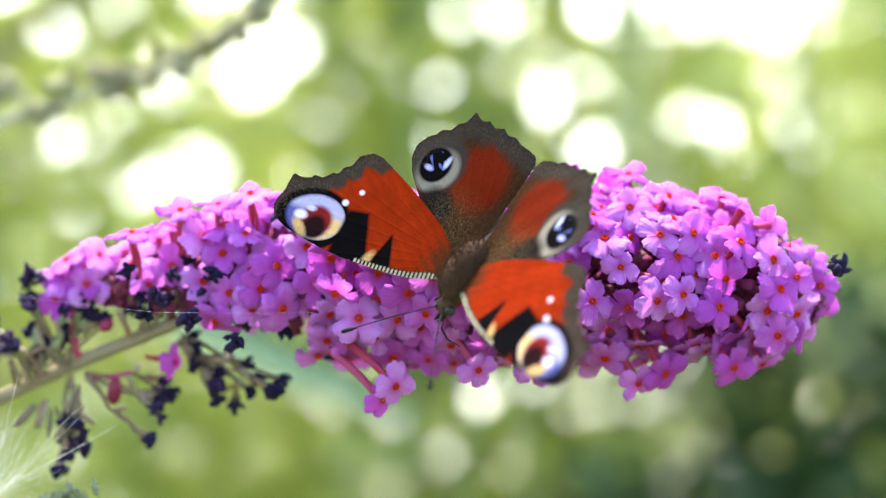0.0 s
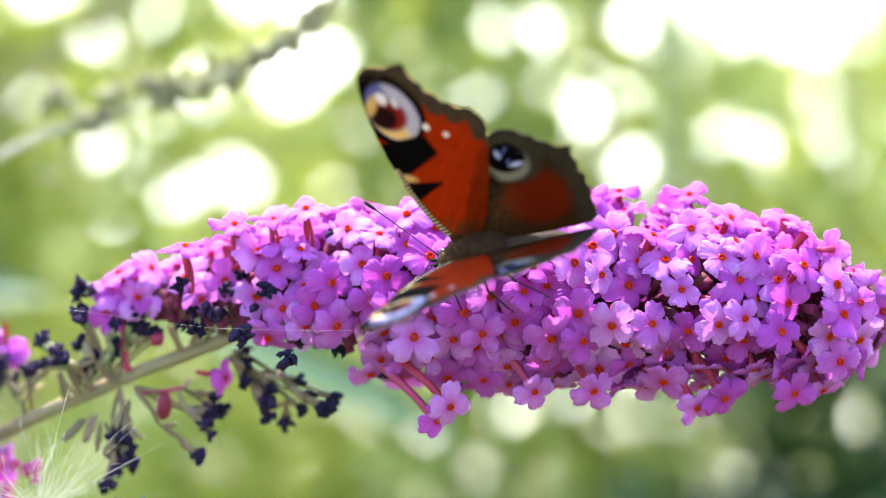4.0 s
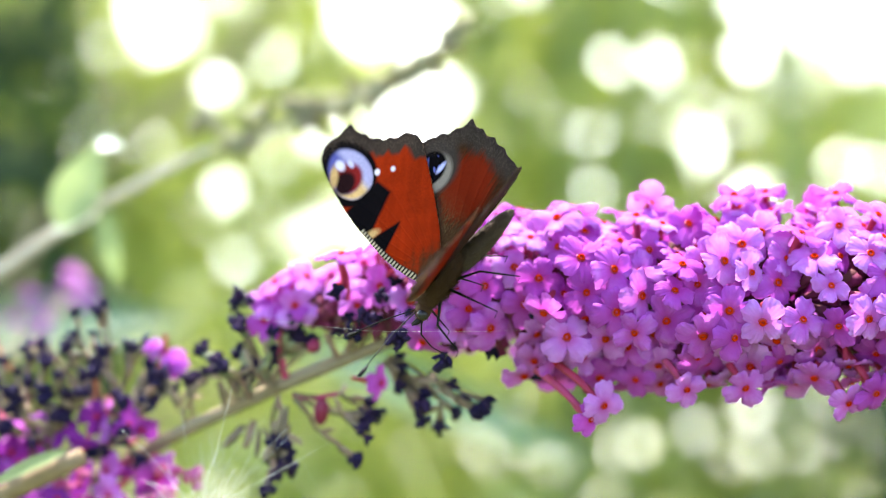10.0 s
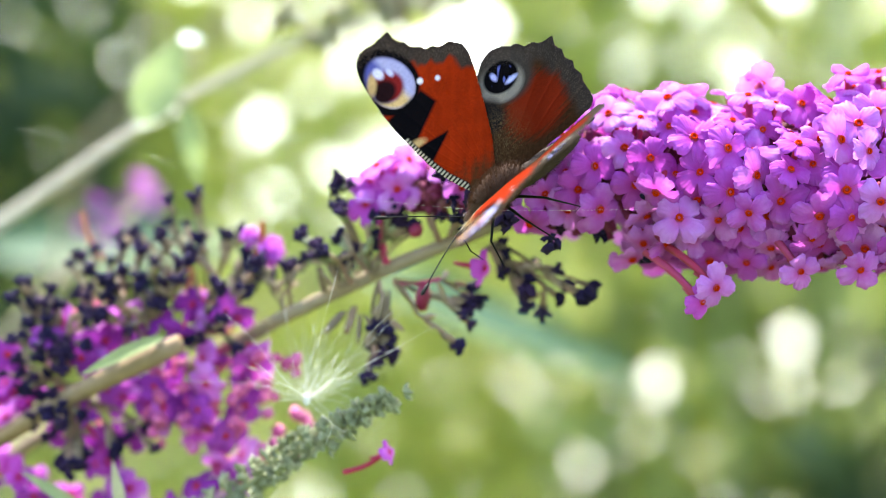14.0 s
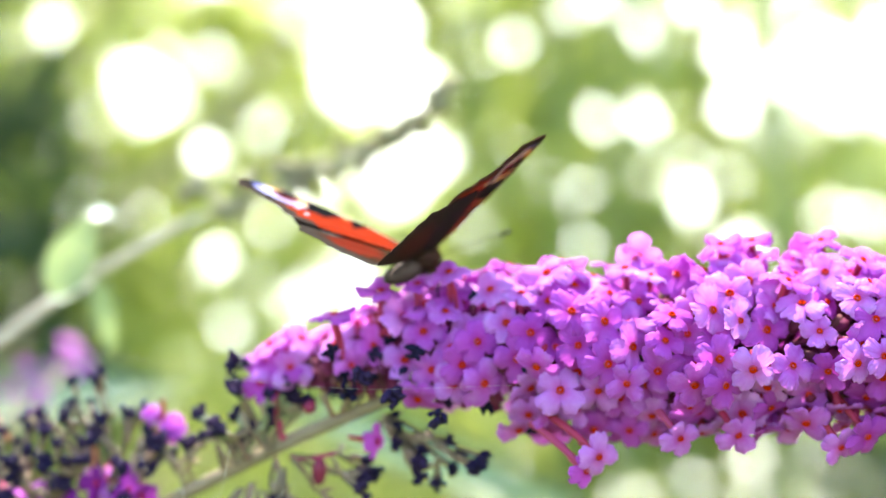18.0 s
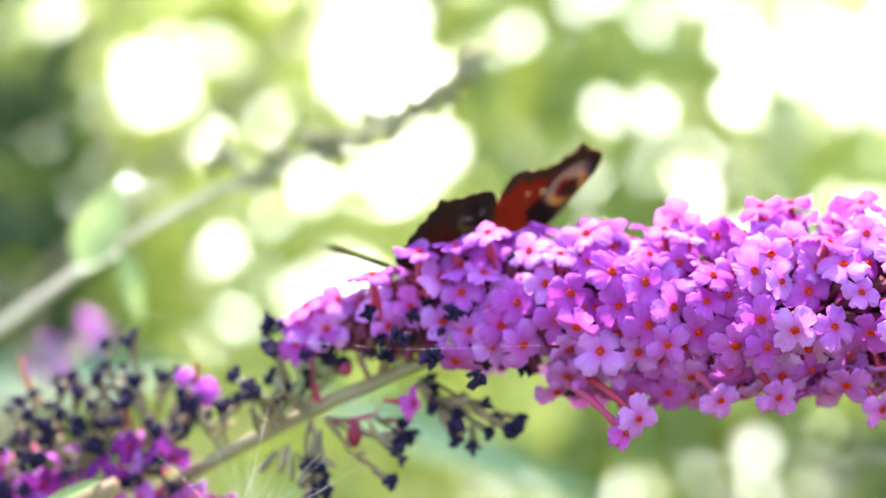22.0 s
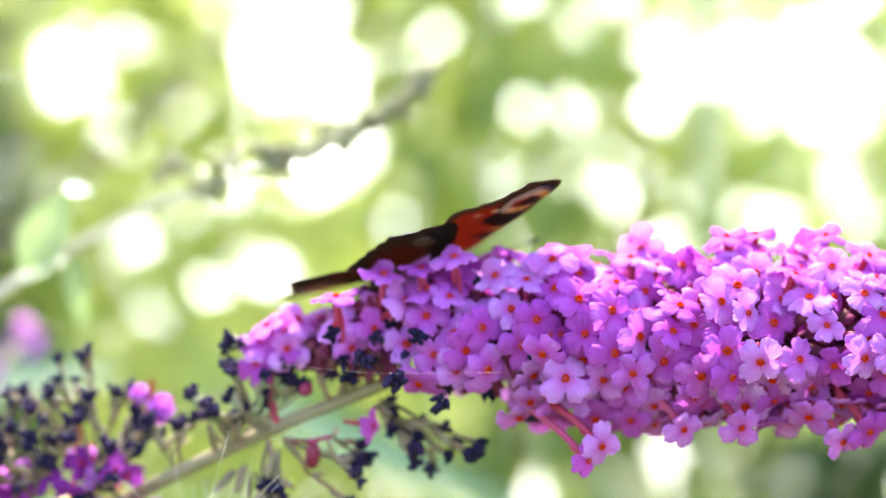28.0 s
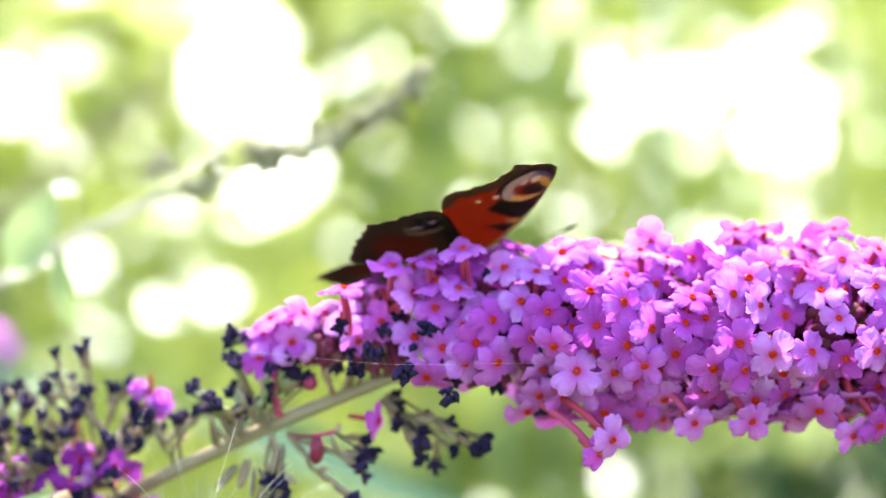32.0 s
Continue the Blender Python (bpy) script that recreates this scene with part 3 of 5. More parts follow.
        stalk(spike, (x + 0.001, y + 0.003, z - 0.009), (x, y, z - 0.001), 0.0004, TUBE, "red_stalk", 3)
    # grey-green bracts and bare calyces on the stem
    for x, y, z, ox, oz in ((-0.0475, 0.010, 1.1680, -0.3, 1), (-0.0455, 0.010, 1.1690, 0.3, 1), (-0.0440, 0.011, 1.1692, 0.7, 1), (-0.0670, 0.014, 1.1590, -0.6, 0.9), (-0.0700, 0.016, 1.1580, -0.3, 1), (-0.0575, 0.009, 1.1590, 0.2, -1), (-0.0640, 0.012, 1.1560, -0.3, -1), (-0.0660, 0.012, 1.1550, -0.6, -0.7), (-0.0625, 0.011, 1.1545, 0.1, -1)):
        for k in range(2):
            child("bract", brown, spike, facing((x + 0.0008 * k, y, z), (ox + rnd.gauss(0, 0.3), -0.3, oz), rnd.uniform(0, 6)) @ Matrix.Diagonal((0.7, 0.7, 1.7, 1)))


def build_lower_spike(kit):
    """The wilting flowers lower on the branch."""
    low = thing("wilting_flower_cluster", (0, 0, 0), "wilting purple flower cluster with dark dead heads on brown stalks", "flower")
    rnd = random.Random(33)
    dead, brown = withered_meshes(), calyx_mesh(STALK, "brown_calyx")
    dim_kit = ([mesh_of("floret", *lobed(0.0043, s), DIM_PETAL) for s in range(11, 18)], kit[1], kit[2])
    tips = [(-0.101, 0.030, 1.1745), (-0.097, 0.028, 1.1765), (-0.091, 0.030, 1.1705), (-0.104, 0.032, 1.1700), (-0.110, 0.034, 1.1690), (-0.116, 0.034, 1.1650),
            (-0.123, 0.036, 1.1625), (-0.107, 0.028, 1.1660), (-0.094, 0.026, 1.1660), (-0.088, 0.028, 1.1650), (-0.086, 0.026, 1.1610), (-0.113, 0.030, 1.1600), (-0.120, 0.030, 1.1570)]
    withered_cluster(low, dead, brown, (-0.093, 0.030, 1.1500), tips[:5], rnd, 0.0016, 3)
    withered_cluster(low, dead, brown, (-0.112, 0.032, 1.1460), tips[5:8] + tips[11:], rnd, 0.0018, 3)
    withered_cluster(low, dead, brown, (-0.088, 0.028, 1.1530), tips[8:11], rnd, 0.0016, 3)
    withered_cluster(low, dead, brown, (-0.118, 0.026, 1.1360), [(-0.124, 0.020, 1.1330), (-0.112, 0.018, 1.1290), (-0.128, 0.020, 1.1420), (-0.105, 0.020, 1.1330)], rnd, 0.0018, 3)
    withered_cluster(low, dead, brown, (-0.106, 0.026, 1.1470), [(-0.1087, 0.021, 1.1578), (-0.1155, 0.022, 1.1601), (-0.1120, 0.020, 1.1545), (-0.1018, 0.022, 1.1605), (-0.0985, 0.022, 1.1640), (-0.1040, 0.021, 1.1560)], rnd, 0.0020, 5)
    withered_cluster(low, dead, brown, (-0.122, 0.025, 1.1420), [(-0.1247, 0.020, 1.1557), (-0.1300, 0.021, 1.1575), (-0.1200, 0.019, 1.1530), (-0.1230, 0.019, 1.1490), (-0.1275, 0.019, 1.1510)], rnd, 0.0020, 5)
    withered_cluster(low, dead, brown, (-0.121, 0.022, 1.1400), [(-0.1235, 0.016, 1.1440), (-0.1295, 0.018, 1.1430), (-0.1225, 0.015, 1.1340), (-0.1180, 0.016, 1.1250), (-0.1210, 0.016, 1.1290), (-0.1260, 0.017, 1.1370)], rnd, 0.0022, 6)
    withered_cluster(low, dead, brown, (-0.094, 0.026, 1.1500), [(-0.0925, 0.018, 1.1580), (-0.0890, 0.020, 1.1545), (-0.0900, 0.019, 1.1500), (-0.0860, 0.021, 1.1600), (-0.0960, 0.019, 1.1490)], rnd, 0.0018, 3)
    withered_cluster(low, dead, brown, (-0.078, 0.022, 1.1535), [(-0.0785, 0.019, 1.1620), (-0.0745, 0.018, 1.1645), (-0.0820, 0.020, 1.1610)], rnd, 0.0014, 2)
    # purple flowers, crowded and hanging; the darker ones have shade in their colour
    for k in range(130):
        x = rnd.uniform(-0.150, -0.084)
        z = rnd.uniform(1.104, 1.150) + (x + 0.145) * 0.16
        y = rnd.uniform(0.018, 0.036)
        side_floret(low, kit if (x < -0.128 and k % 2) or k % 4 == 0 else dim_kit, (x, y, z), (rnd.gauss(0, 0.6), -0.6, rnd.gauss(-0.2, 0.6)), rnd.uniform(0.7, 1.05), rnd.uniform(0, 6))
    for x, z, s in ((-0.0935, 1.1535, 1.0), (-0.0815, 1.1660, 0.75), (-0.0855, 1.1690, 0.6), (-0.1075, 1.1535, 0.95)):
        for k in range(4):
            way = Vector((math.cos(k * 1.7 + x * 900), -0.7, math.sin(k * 1.7 + x * 900)))
            side_floret(low, kit, Vector((x, 0.026, z)) + way * 0.0016 * s, way, s * rnd.uniform(0.7, 0.95), k)
    for a, b in (((-0.0855, 0.026, 1.1640), (-0.0830, 0.025, 1.1720)), ((-0.099, 0.028, 1.156), (-0.0985, 0.028, 1.167)), ((-0.1185, 0.040, 1.1640), (-0.1225, 0.040, 1.1740))):
        stalk(low, a, b, 0.0006, leafy("orange_tube", (0.40, 0.07, 0.03), (0.46, 0.11, 0.05), (0.5, 0.18, 0.1), 600, 0.3), "orange_tube", 1)
    # pink buds under the twig
    pink = leafy("pink_bud", (0.42, 0.05, 0.14), (0.50, 0.09, 0.24), (0.55, 0.16, 0.34), 600, 0.2, 0.5)
    bud = mesh_of("pink_bud", *blob(0.0011, 1.4, 5, 6, 8, 0.12), pink)
    for k in range(60):
        x, z = rnd.uniform(-0.106, -0.075), rnd.uniform(1.126, 1.146)
        child("pink_bud", bud, low, facing((x, rnd.uniform(0.016, 0.030), z), (rnd.gauss(0, 0.5), -0.6, rnd.gauss(-0.3, 0.4)), 0) @ Matrix.Scale(rnd.uniform(0.7, 1.3), 4))
    # cut twig with a small leaf
    pts = [(-0.140, 0.020, 1.1270), (-0.120, 0.016, 1.1385), (-0.104, 0.014, 1.1460), (-0.0975, 0.014, 1.1490)]
    child("twig", mesh_of("twig", *sweep(pts, [0.0018, 0.0019, 0.0021, 0.0018], 10), TWIG), low, label="cut pale brown twig")
    child("twig_leaf", leaf_mesh("twig_leaf", 0.018, 0.0014, 0.15, LEAF, 4), low, Matrix.Translation((-0.1000, 0.011, 1.1505)) @ pose(0, 0, 0, 60, 0, 0) @ pose(0, 0, 0, 0, 0, 203), "narrow yellow-green leaf")
    # narrow pale leaves below
    child("leaf", leaf_mesh("leaf", 0.012, 0.0012, 0.05, DRYHEAD, 6), low, facing((-0.1085, 0.010, 1.1150), (0, -1, 0)) @ pose(0, 0, 0, 0, 0, 100), "narrow pale dry leaf tip")
    child("leaf", leaf_mesh("leaf", 0.016, 0.0012, 0.10, LEAF, 7), low, facing((-0.116, 0.012, 1.1165), (0, -1, 0.2)) @ pose(0, 0, 0, 0, 0, 150), "narrow yellow-green leaf")
    return low


def leaf_mesh(name, length, width, curl, material, seed):
    """A pointed leaf along x, with a folded midrib and a wavy rim."""
    n, w = 14, 4
    verts, faces = [], []
    for i in range(n + 1):
        t = i / n
        half = width * (math.sin(math.pi * min(1, t ** 0.75)) ** 0.9 + 0.03)
        for j in range(-w, w + 1):
            q = j / w
            verts.append(Vector((length * t, half * q, 0.25 * abs(q) * half - curl * length * t * t + 0.05 * half * math.sin(9 * t + seed + q))))
    row = 2 * w + 1
    for i in range(n):
        for j in range(row - 1):
            a = i * row + j
            faces.append((a, a + 1, a + row + 1, a + row))
    return mesh_of(name, verts, faces, material)


def build_bud_spike(kit):
    """A young green spike of closed buds, with a seed parachute caught on it."""
    sp = thing("green_bud_spike", (0, 0, 0), "young grey-green flower spike of tightly closed buds", "flower")
    rnd = random.Random(8)
    a, b = Vector((-0.118, 0.012, 1.090)), Vector((-0.0535, 0.002, 1.1402))
    pts = [a.lerp(b, t) + Vector((0, 0, 0.006 * math.sin(math.pi * t))) for t in (0, 0.25, 0.5, 0.75, 0.97)]
    child("stem", mesh_of("stem", *sweep(pts, [0.0011, 0.001, 0.0009, 0.0007, 0.0003], 8), BUD), sp)
    buds = []
    for k in range(5):                             # each a knot of pointed closed buds
        r = random.Random(k)
        knot = []
        for i in range(4):
            h, w = r.uniform(0.0016, 0.0024), r.uniform(0.00045, 0.00065)
            rod = sweep([(0, 0, 0), (0, 0, h * 0.3), (0, 0, h * 0.7), (0, 0, h)], [w * 0.5, w, w * 0.8, w * 0.12], 6)
            knot.append(moved(rod, Matrix.Translation((r.gauss(0, 0.0004), r.gauss(0, 0.0004), 0)) @ Euler((r.gauss(0, 0.5), r.gauss(0, 0.5), 0)).to_matrix().to_4x4()))
        buds.append(mesh_of("bud", *joined(knot), BUD))
    d = (b - a).normalized()
    side = d.cross(Vector((0, 1, 0))).normalized()
    for w in range(17):                            # whorls, closer and smaller towards the tip
        t = 0.28 + 0.70 * (w / 17) ** 0.85
        p = a.lerp(b, t) + Vector((0, 0, 0.006 * math.sin(math.pi * t)))
        for k in range(13):
            ang = k * 2.4 + w
            out = side * math.cos(ang) + Vector((0, 1, 0)) * math.sin(ang)
            r = (0.0050 * (1 - t) ** 0.55 + 0.0004) * rnd.uniform(0.3, 0.9)
            way = (out + d * rnd.uniform(0.4, 1.3)).normalized()
            child("bud", buds[k % 5], sp, facing(p + out * r + d * rnd.gauss(0, 0.0005), way, rnd.uniform(0, 6)) @ Matrix.Scale(rnd.uniform(0.7, 1.1), 4))
    child("bud", buds[0], sp, facing(b, d))
    side_floret(sp, kit, (-0.0565, 0.004, 1.1290), (0.9, -0.2, 0.3), 0.62)
    stalk(sp, (-0.0655, 0.005, 1.1250), (-0.0575, 0.004, 1.1288), 0.0006, TUBE, "red_stalk", 1)
    # parachute of fine silk
    fl = thing("seed_parachute", (0, 0, 0), "fluffy white seed parachute of fine silky hairs", "seed")
    m, nd, ln, out = nodes_of("silk")
    bs, tr, mx = nd.new("ShaderNodeBsdfPrincipled"), nd.new("ShaderNodeBsdfTranslucent"), nd.new("ShaderNodeMixShader")
    bs.inputs["Base Color"].default_value, bs.inputs["Roughness"].default_value = (0.85, 0.83, 0.76, 1), 0.35
    tr.inputs["Color"].default_value = (0.85, 0.83, 0.76, 1)
    ln.new(bs.outputs[0], mx.inputs[1])
    ln.new(tr.outputs[0], mx.inputs[2])
    ln.new(mx.outputs[0], out.inputs["Surface"])
    core = Vector((-0.0715, -0.001, 1.1395))
    for k in range(88):
        long_ = k < 40
        a2 = rnd.uniform(0.25, 3.3) if long_ else rnd.gauss(0.9, 0.8)
        length = rnd.uniform(0.009, 0.0150) if long_ else rnd.uniform(0.005, 0.013)
        way = Vector((math.cos(a2), rnd.uniform(-0.5, 0.5), math.sin(a2))).normalized()
        bend = Vector((rnd.gauss(0, 0.55), rnd.gauss(0, 0.4), rnd.gauss(0.15, 0.5)))
        curl = Vector((rnd.gauss(0, 1), rnd.gauss(0, 1), rnd.gauss(0, 1))) * (0.0006 if long_ else 0.0017)
        pts = [core + way * length * t + bend * length * t * t * 0.7 + curl * math.sin(6 * t + k) * t for t in (0, 0.12, 0.24, 0.36, 0.48, 0.6, 0.7, 0.8, 0.9, 1.0)]
        w = 0.00003 if k < 18 else 0.000018
        child("hair", mesh_of("hair", *sweep(pts, [w] * 9 + [w * 0.4], 4), m), fl)
    child("seed", mesh_of("seed", *blob(0.0007, 1.6, 2, 6, 8, 0.1), m), fl, Matrix.Translation(core))
    # threads of spider silk
    for pts in ([(-0.125, 0.0, 1.1905), (-0.0856, -0.002, 1.1826), (-0.0643, -0.004, 1.1784)], [(-0.0660, -0.012, 1.1775), (-0.0387, -0.018, 1.1752), (-0.0111, -0.021, 1.1745)],
                [(-0.078, 0.0, 1.1530), (-0.083, -0.002, 1.1640), (-0.0800, 0.0, 1.1700)], [(-0.0530, 0.0, 1.1490), (-0.0470, 0.0, 1.1400), (-0.0430, 0.0, 1.1360)], [(-0.0870, 0.0, 1.1750), (-0.0950, 0.002, 1.1830), (-0.1000, 0.0, 1.1850)]):
        fine = [Vector(pts[0]).lerp(Vector(pts[1]), i / 6) for i in range(6)] + [Vector(pts[1]).lerp(Vector(pts[2]), i / 6) for i in range(7)]
        for i, p in enumerate(fine):
            p.z -= 0.0006 * math.sin(math.pi * i / 12)
        w = new("spider_thread", mesh_of("spider_thread", *sweep(fine, [0.000009] * len(fine), 4), m))
        tagged(w, "single fine white thread of spider silk between flowers", "thread", "spider threads")


# ---- behind the flowers ----
def build_dry_spike():
    """The dry seed head and its pale stem, a hand's width behind."""
    dry = thing("dry_seed_spike", (0, 0, 0), "dry grey-green seed head on a pale straight stem", "flower")
    rnd = random.Random(14)
    pts = [(-0.46, 0.17, 0.0), (-0.40, 0.155, 0.6), (-0.28, 0.135, 1.06), (-0.20, 0.122, 1.145), (-0.1425, 0.115, 1.1820), (-0.1180, 0.112, 1.1975), (-0.1034, 0.111, 1.2048), (-0.0900, 0.110, 1.2113), (-0.0804, 0.110, 1.2136), (-0.0626, 0.110, 1.2201), (-0.0419, 0.110, 1.2290), (-0.0258, 0.110, 1.2415)]
    child("stem", mesh_of("stem", *sweep(pts, [0.004, 0.0032, 0.0024, 0.0018, 0.0015, 0.00135, 0.0012, 0.0011, 0.0010, 0.0008, 0.0006, 0.0003], 8), DRY_STEM), dry, label="pale brown stem")
    heads = [mesh_of("seed_capsule", *blob(0.0015, 1.5, 90 + s, 6, 7, 0.45), DRYHEAD) for s in range(5)]

    def knot(parent, x, y, z, r, count):
        """A tight knot of dry seed capsules."""
        for k in range(count):
            d = Vector((rnd.gauss(0, 1), rnd.gauss(0, 1), rnd.gauss(0, 1))).normalized()
            child("seed_capsule", heads[k % 5], parent, facing(Vector((x, y, z)) + d * r * rnd.uniform(0.3, 1.0), d, rnd.uniform(0, 6)) @ Matrix.Scale(rnd.uniform(0.7, 1.25), 4))

    for x, z, r in ((-0.0262, 1.2410, 0.0014), (-0.0293, 1.2373, 0.0022), (-0.0335, 1.2331, 0.0027), (-0.0376, 1.2312, 0.0025), (-0.0419, 1.2290, 0.0030), (-0.0470, 1.2262, 0.0026), (-0.0512, 1.2248, 0.0034),
                    (-0.0575, 1.2216, 0.0031), (-0.0626, 1.2203, 0.0030), (-0.0668, 1.2222, 0.0024), (-0.0751, 1.2200, 0.0027), (-0.0800, 1.2138, 0.0029), (-0.0886, 1.2196, 0.0027)):
        knot(dry, x, 0.110, z, r * 1.1, 13)
    stalk(dry, (-0.0800, 0.110, 1.2140), (-0.0886, 0.110, 1.2196), 0.0005, DRY_STEM, "side_stem", 1)
    stalk(dry, (-0.0712, 0.110, 1.2169), (-0.0751, 0.110, 1.2200), 0.0005, DRY_STEM, "side_stem", 2)
    # leaves at the lower joint
    m = Matrix.Translation((-0.1235, 0.107, 1.1935)) @ pose(0, 0, 0, 82, 0, 0) @ pose(0, 0, 0, 0, 0, 66)
    child("leaf", leaf_mesh("leaf", 0.0235, 0.0058, 0.06, LEAF, 1), dry, m, "round light green leaf")
    child("leaf", leaf_mesh("leaf", 0.020, 0.0030, 0.10, LEAF, 2), dry, Matrix.Translation((-0.1135, 0.110, 1.1990)) @ pose(0, 0, 0, 84, 0, 0) @ pose(0, 0, 0, 0, 0, -80), "narrow green leaf hanging from the stem")
    # two small leaf pieces, near white to paint the highlights here
    child("leaf", leaf_mesh("leaf", 0.0062, 0.0022, 0.25, GLINT_LEAF, 3), dry, Matrix.Translation((-0.1135, 0.104, 1.2135)) @ pose(0, 0, 0, 40, 0, 0) @ pose(0, 0, 0, 0, 0, 10), "curled leaf tip, its glint painted near white")
    child("leaf", leaf_mesh("leaf", 0.0130, 0.0024, 0.05, GLINT_LEAF, 5), dry, Matrix.Translation((-0.1255, 0.109, 1.1930)) @ pose(0, 0, 0, 45, 0, 0) @ pose(0, 0, 0, 0, 0, 33), "leaf base, the glint on the stem painted near white")
    # a second head, farther back
    far = thing("dry_seed_spike", (0, 0, 0), "brown dry seed head far behind, out of focus", "flower")
    child("stem", mesh_of("stem", *sweep([(-0.36, 0.46, 0.0), (-0.30, 0.455, 0.9), (-0.215, 0.45, 1.195), (-0.157, 0.45, 1.245), (-0.125, 0.45, 1.271), (-0.098, 0.45, 1.306)], [0.004, 0.003, 0.0016, 0.0013, 0.001, 0.0005], 8), STEM), far)
    for x, z, r in ((-0.170, 1.233, 0.005), (-0.157, 1.243, 0.006), (-0.147, 1.254, 0.005), (-0.134, 1.263, 0.006), (-0.123, 1.273, 0.006), (-0.113, 1.286, 0.005), (-0.104, 1.298, 0.005)):
        knot(far, x, 0.45, z, r, 22)


def build_far_flower():
    """A blurred second flower spike farther back."""
    far = thing("far_flower_spike", (0, 0, 0), "pink-purple flower spike far behind, out of focus", "flower")
    rnd = random.Random(17)
    piece = lobed(0.0045, 2)
    # most florets take the darkened petal colour to dim the blurred spike
    faces_, dim_ = mesh_of("floret", *piece, PETAL), mesh_of("floret", *piece, DIM_PETAL)
    for cx, cz, spread, count in ((-0.1454, 1.1752, 0.0042, 4), (-0.1590, 1.1680, 0.0060, 4)):
        for k in range(count):
            p = Vector((cx + spread * math.cos(k * 1.7), 0.22 + rnd.gauss(0, 0.004), cz + spread * math.sin(k * 1.7)))
            child("floret", faces_ if cx > -0.15 and k == 1 else dim_, far, facing(p, (rnd.gauss(0, 0.7), -1, rnd.gauss(0.3, 0.7)), rnd.uniform(0, 6)) @ Matrix.Scale(0.7, 4))
    child("stem", mesh_of("stem", *sweep([(-0.30, 0.30, 0.0), (-0.26, 0.27, 0.8), (-0.195, 0.235, 1.13), (-0.144, 0.22, 1.176)], [0.004, 0.003, 0.0018, 0.001], 8), STEM), far)
    for k, (x, y, z, ox, turn, ln_, wd) in enumerate(((-0.110, 0.50, 1.140, 0.2, -27, 0.140, 0.011), (-0.27, 0.48, 1.150, -0.2, 4, 0.12, 0.014))):
        child("leaf", leaf_mesh("leaf", ln_, wd, 0.06, LEAF_DARK, k), far, facing((x, y, z), (ox, -0.75, 0.65)) @ pose(0, 0, 0, 0, 0, turn), "long dull green leaf")
        stalk(far, (x, y, z), (-0.205, 0.24, 1.10), 0.0009, STEM, "leaf_stalk", k)


LEAF_DARK = leafy("leaf_dull_green", (0.05, 0.10, 0.045), (0.075, 0.135, 0.065), (0.10, 0.16, 0.08), 90, 0.25, 0.5)


# ---- the butterfly (its own space in metres: x to the head, y to its left, z up) ----
FORE = [(2.5, 0.4), (3.4, 3.4), (4.3, 7), (4.6, 10), (4.7, 13.5), (4.6, 16.9), (4.5, 20.5), (4.1, 24.4), (3.4, 28.6), (2.3, 32.4), (0.9, 34.7), (-0.8, 35.6), (-2.4, 35.4), (-3.6, 34.6), (-5.2, 34.6), (-7.3, 34.3),
        (-6.9, 33.0), (-7.2, 31.6), (-8.0, 31.0), (-7.9, 29.6), (-9.3, 28.6), (-9.4, 27.4), (-11.0, 26.6), (-11.2, 25.6), (-13.2, 24.9), (-14.0, 23.6), (-14.6, 22.3), (-14.2, 20.4), (-13.0, 17.8), (-11.2, 14.3), (-8.9, 10.1), (-6.0, 5.4), (-3.0, 1.6), (-1.5, 0.4)]
HIND = [(0.2, 0.3), (0.2, 3.0), (-3.5, 9.5), (-7.4, 15.0), (-10.2, 18.8), (-12.8, 20.9), (-15.2, 21.4), (-17.2, 20.6), (-18.3, 19.2), (-19.6, 18.9), (-20.3, 17.2), (-21.9, 16.8), (-22.7, 15.4), (-25.3, 15.0), (-24.4, 12.9), (-25.1, 11.4),
        (-24.3, 10.0), (-25.2, 8.4), (-24.5, 6.9), (-24.9, 5.2), (-24.1, 3.6), (-24.1, 1.8), (-23.6, -0.2), (-22.2, -1.2), (-16, -1.3), (-8, -0.9), (-2, -0.2)]


WING = 1.03                        # wing size


def wob(v, u, s):
    """A smooth wobble between -1 and 1."""
    return (np.sin(v * s + 1.7 * np.sin(u * s * 0.7 + 0.5)) + np.sin(u * s * 1.3 + 2.1 * np.sin(v * s * 0.6)) + np.sin((v + u) * s * 2.3 + 1.1)) / 3


def soft(d, w):
    """1 where d is below zero, over a soft rim of width w."""
    return np.clip(0.5 - d / w, 0, 1)


def put(col, mask, colour):
    col += mask[:, None] * (np.array(colour) - col)


def oval(v, u, cv, cu, rv, ru, turn=0.0):
    c, s = math.cos(radians(turn)), math.sin(radians(turn))
    a, b = ((v - cv) * c + (u - cu) * s) / rv, (-(v - cv) * s + (u - cu) * c) / ru
    return (np.sqrt(a * a + b * b) - 1) * min(rv, ru)


def segment_gap(v, u, pts):
    """The distance to a chain of points."""
    best = np.full(v.shape, 1e9)
    for (a0, b0), (a1, b1) in zip(pts[:-1], pts[1:]):
        dv, du = a1 - a0, b1 - b0
        t = np.clip(((v - a0) * dv + (u - b0) * du) / (dv * dv + du * du), 0, 1)
        best = np.minimum(best, np.hypot(v - a0 - t * dv, u - b0 - t * du))
    return best


RED, DARK, BROWN, CREAM, BLACK = (0.235, 0.017, 0.0018), (0.032, 0.0235, 0.017), (0.052, 0.024, 0.009), (0.48, 0.31, 0.12), (0.0022, 0.0018, 0.0026)


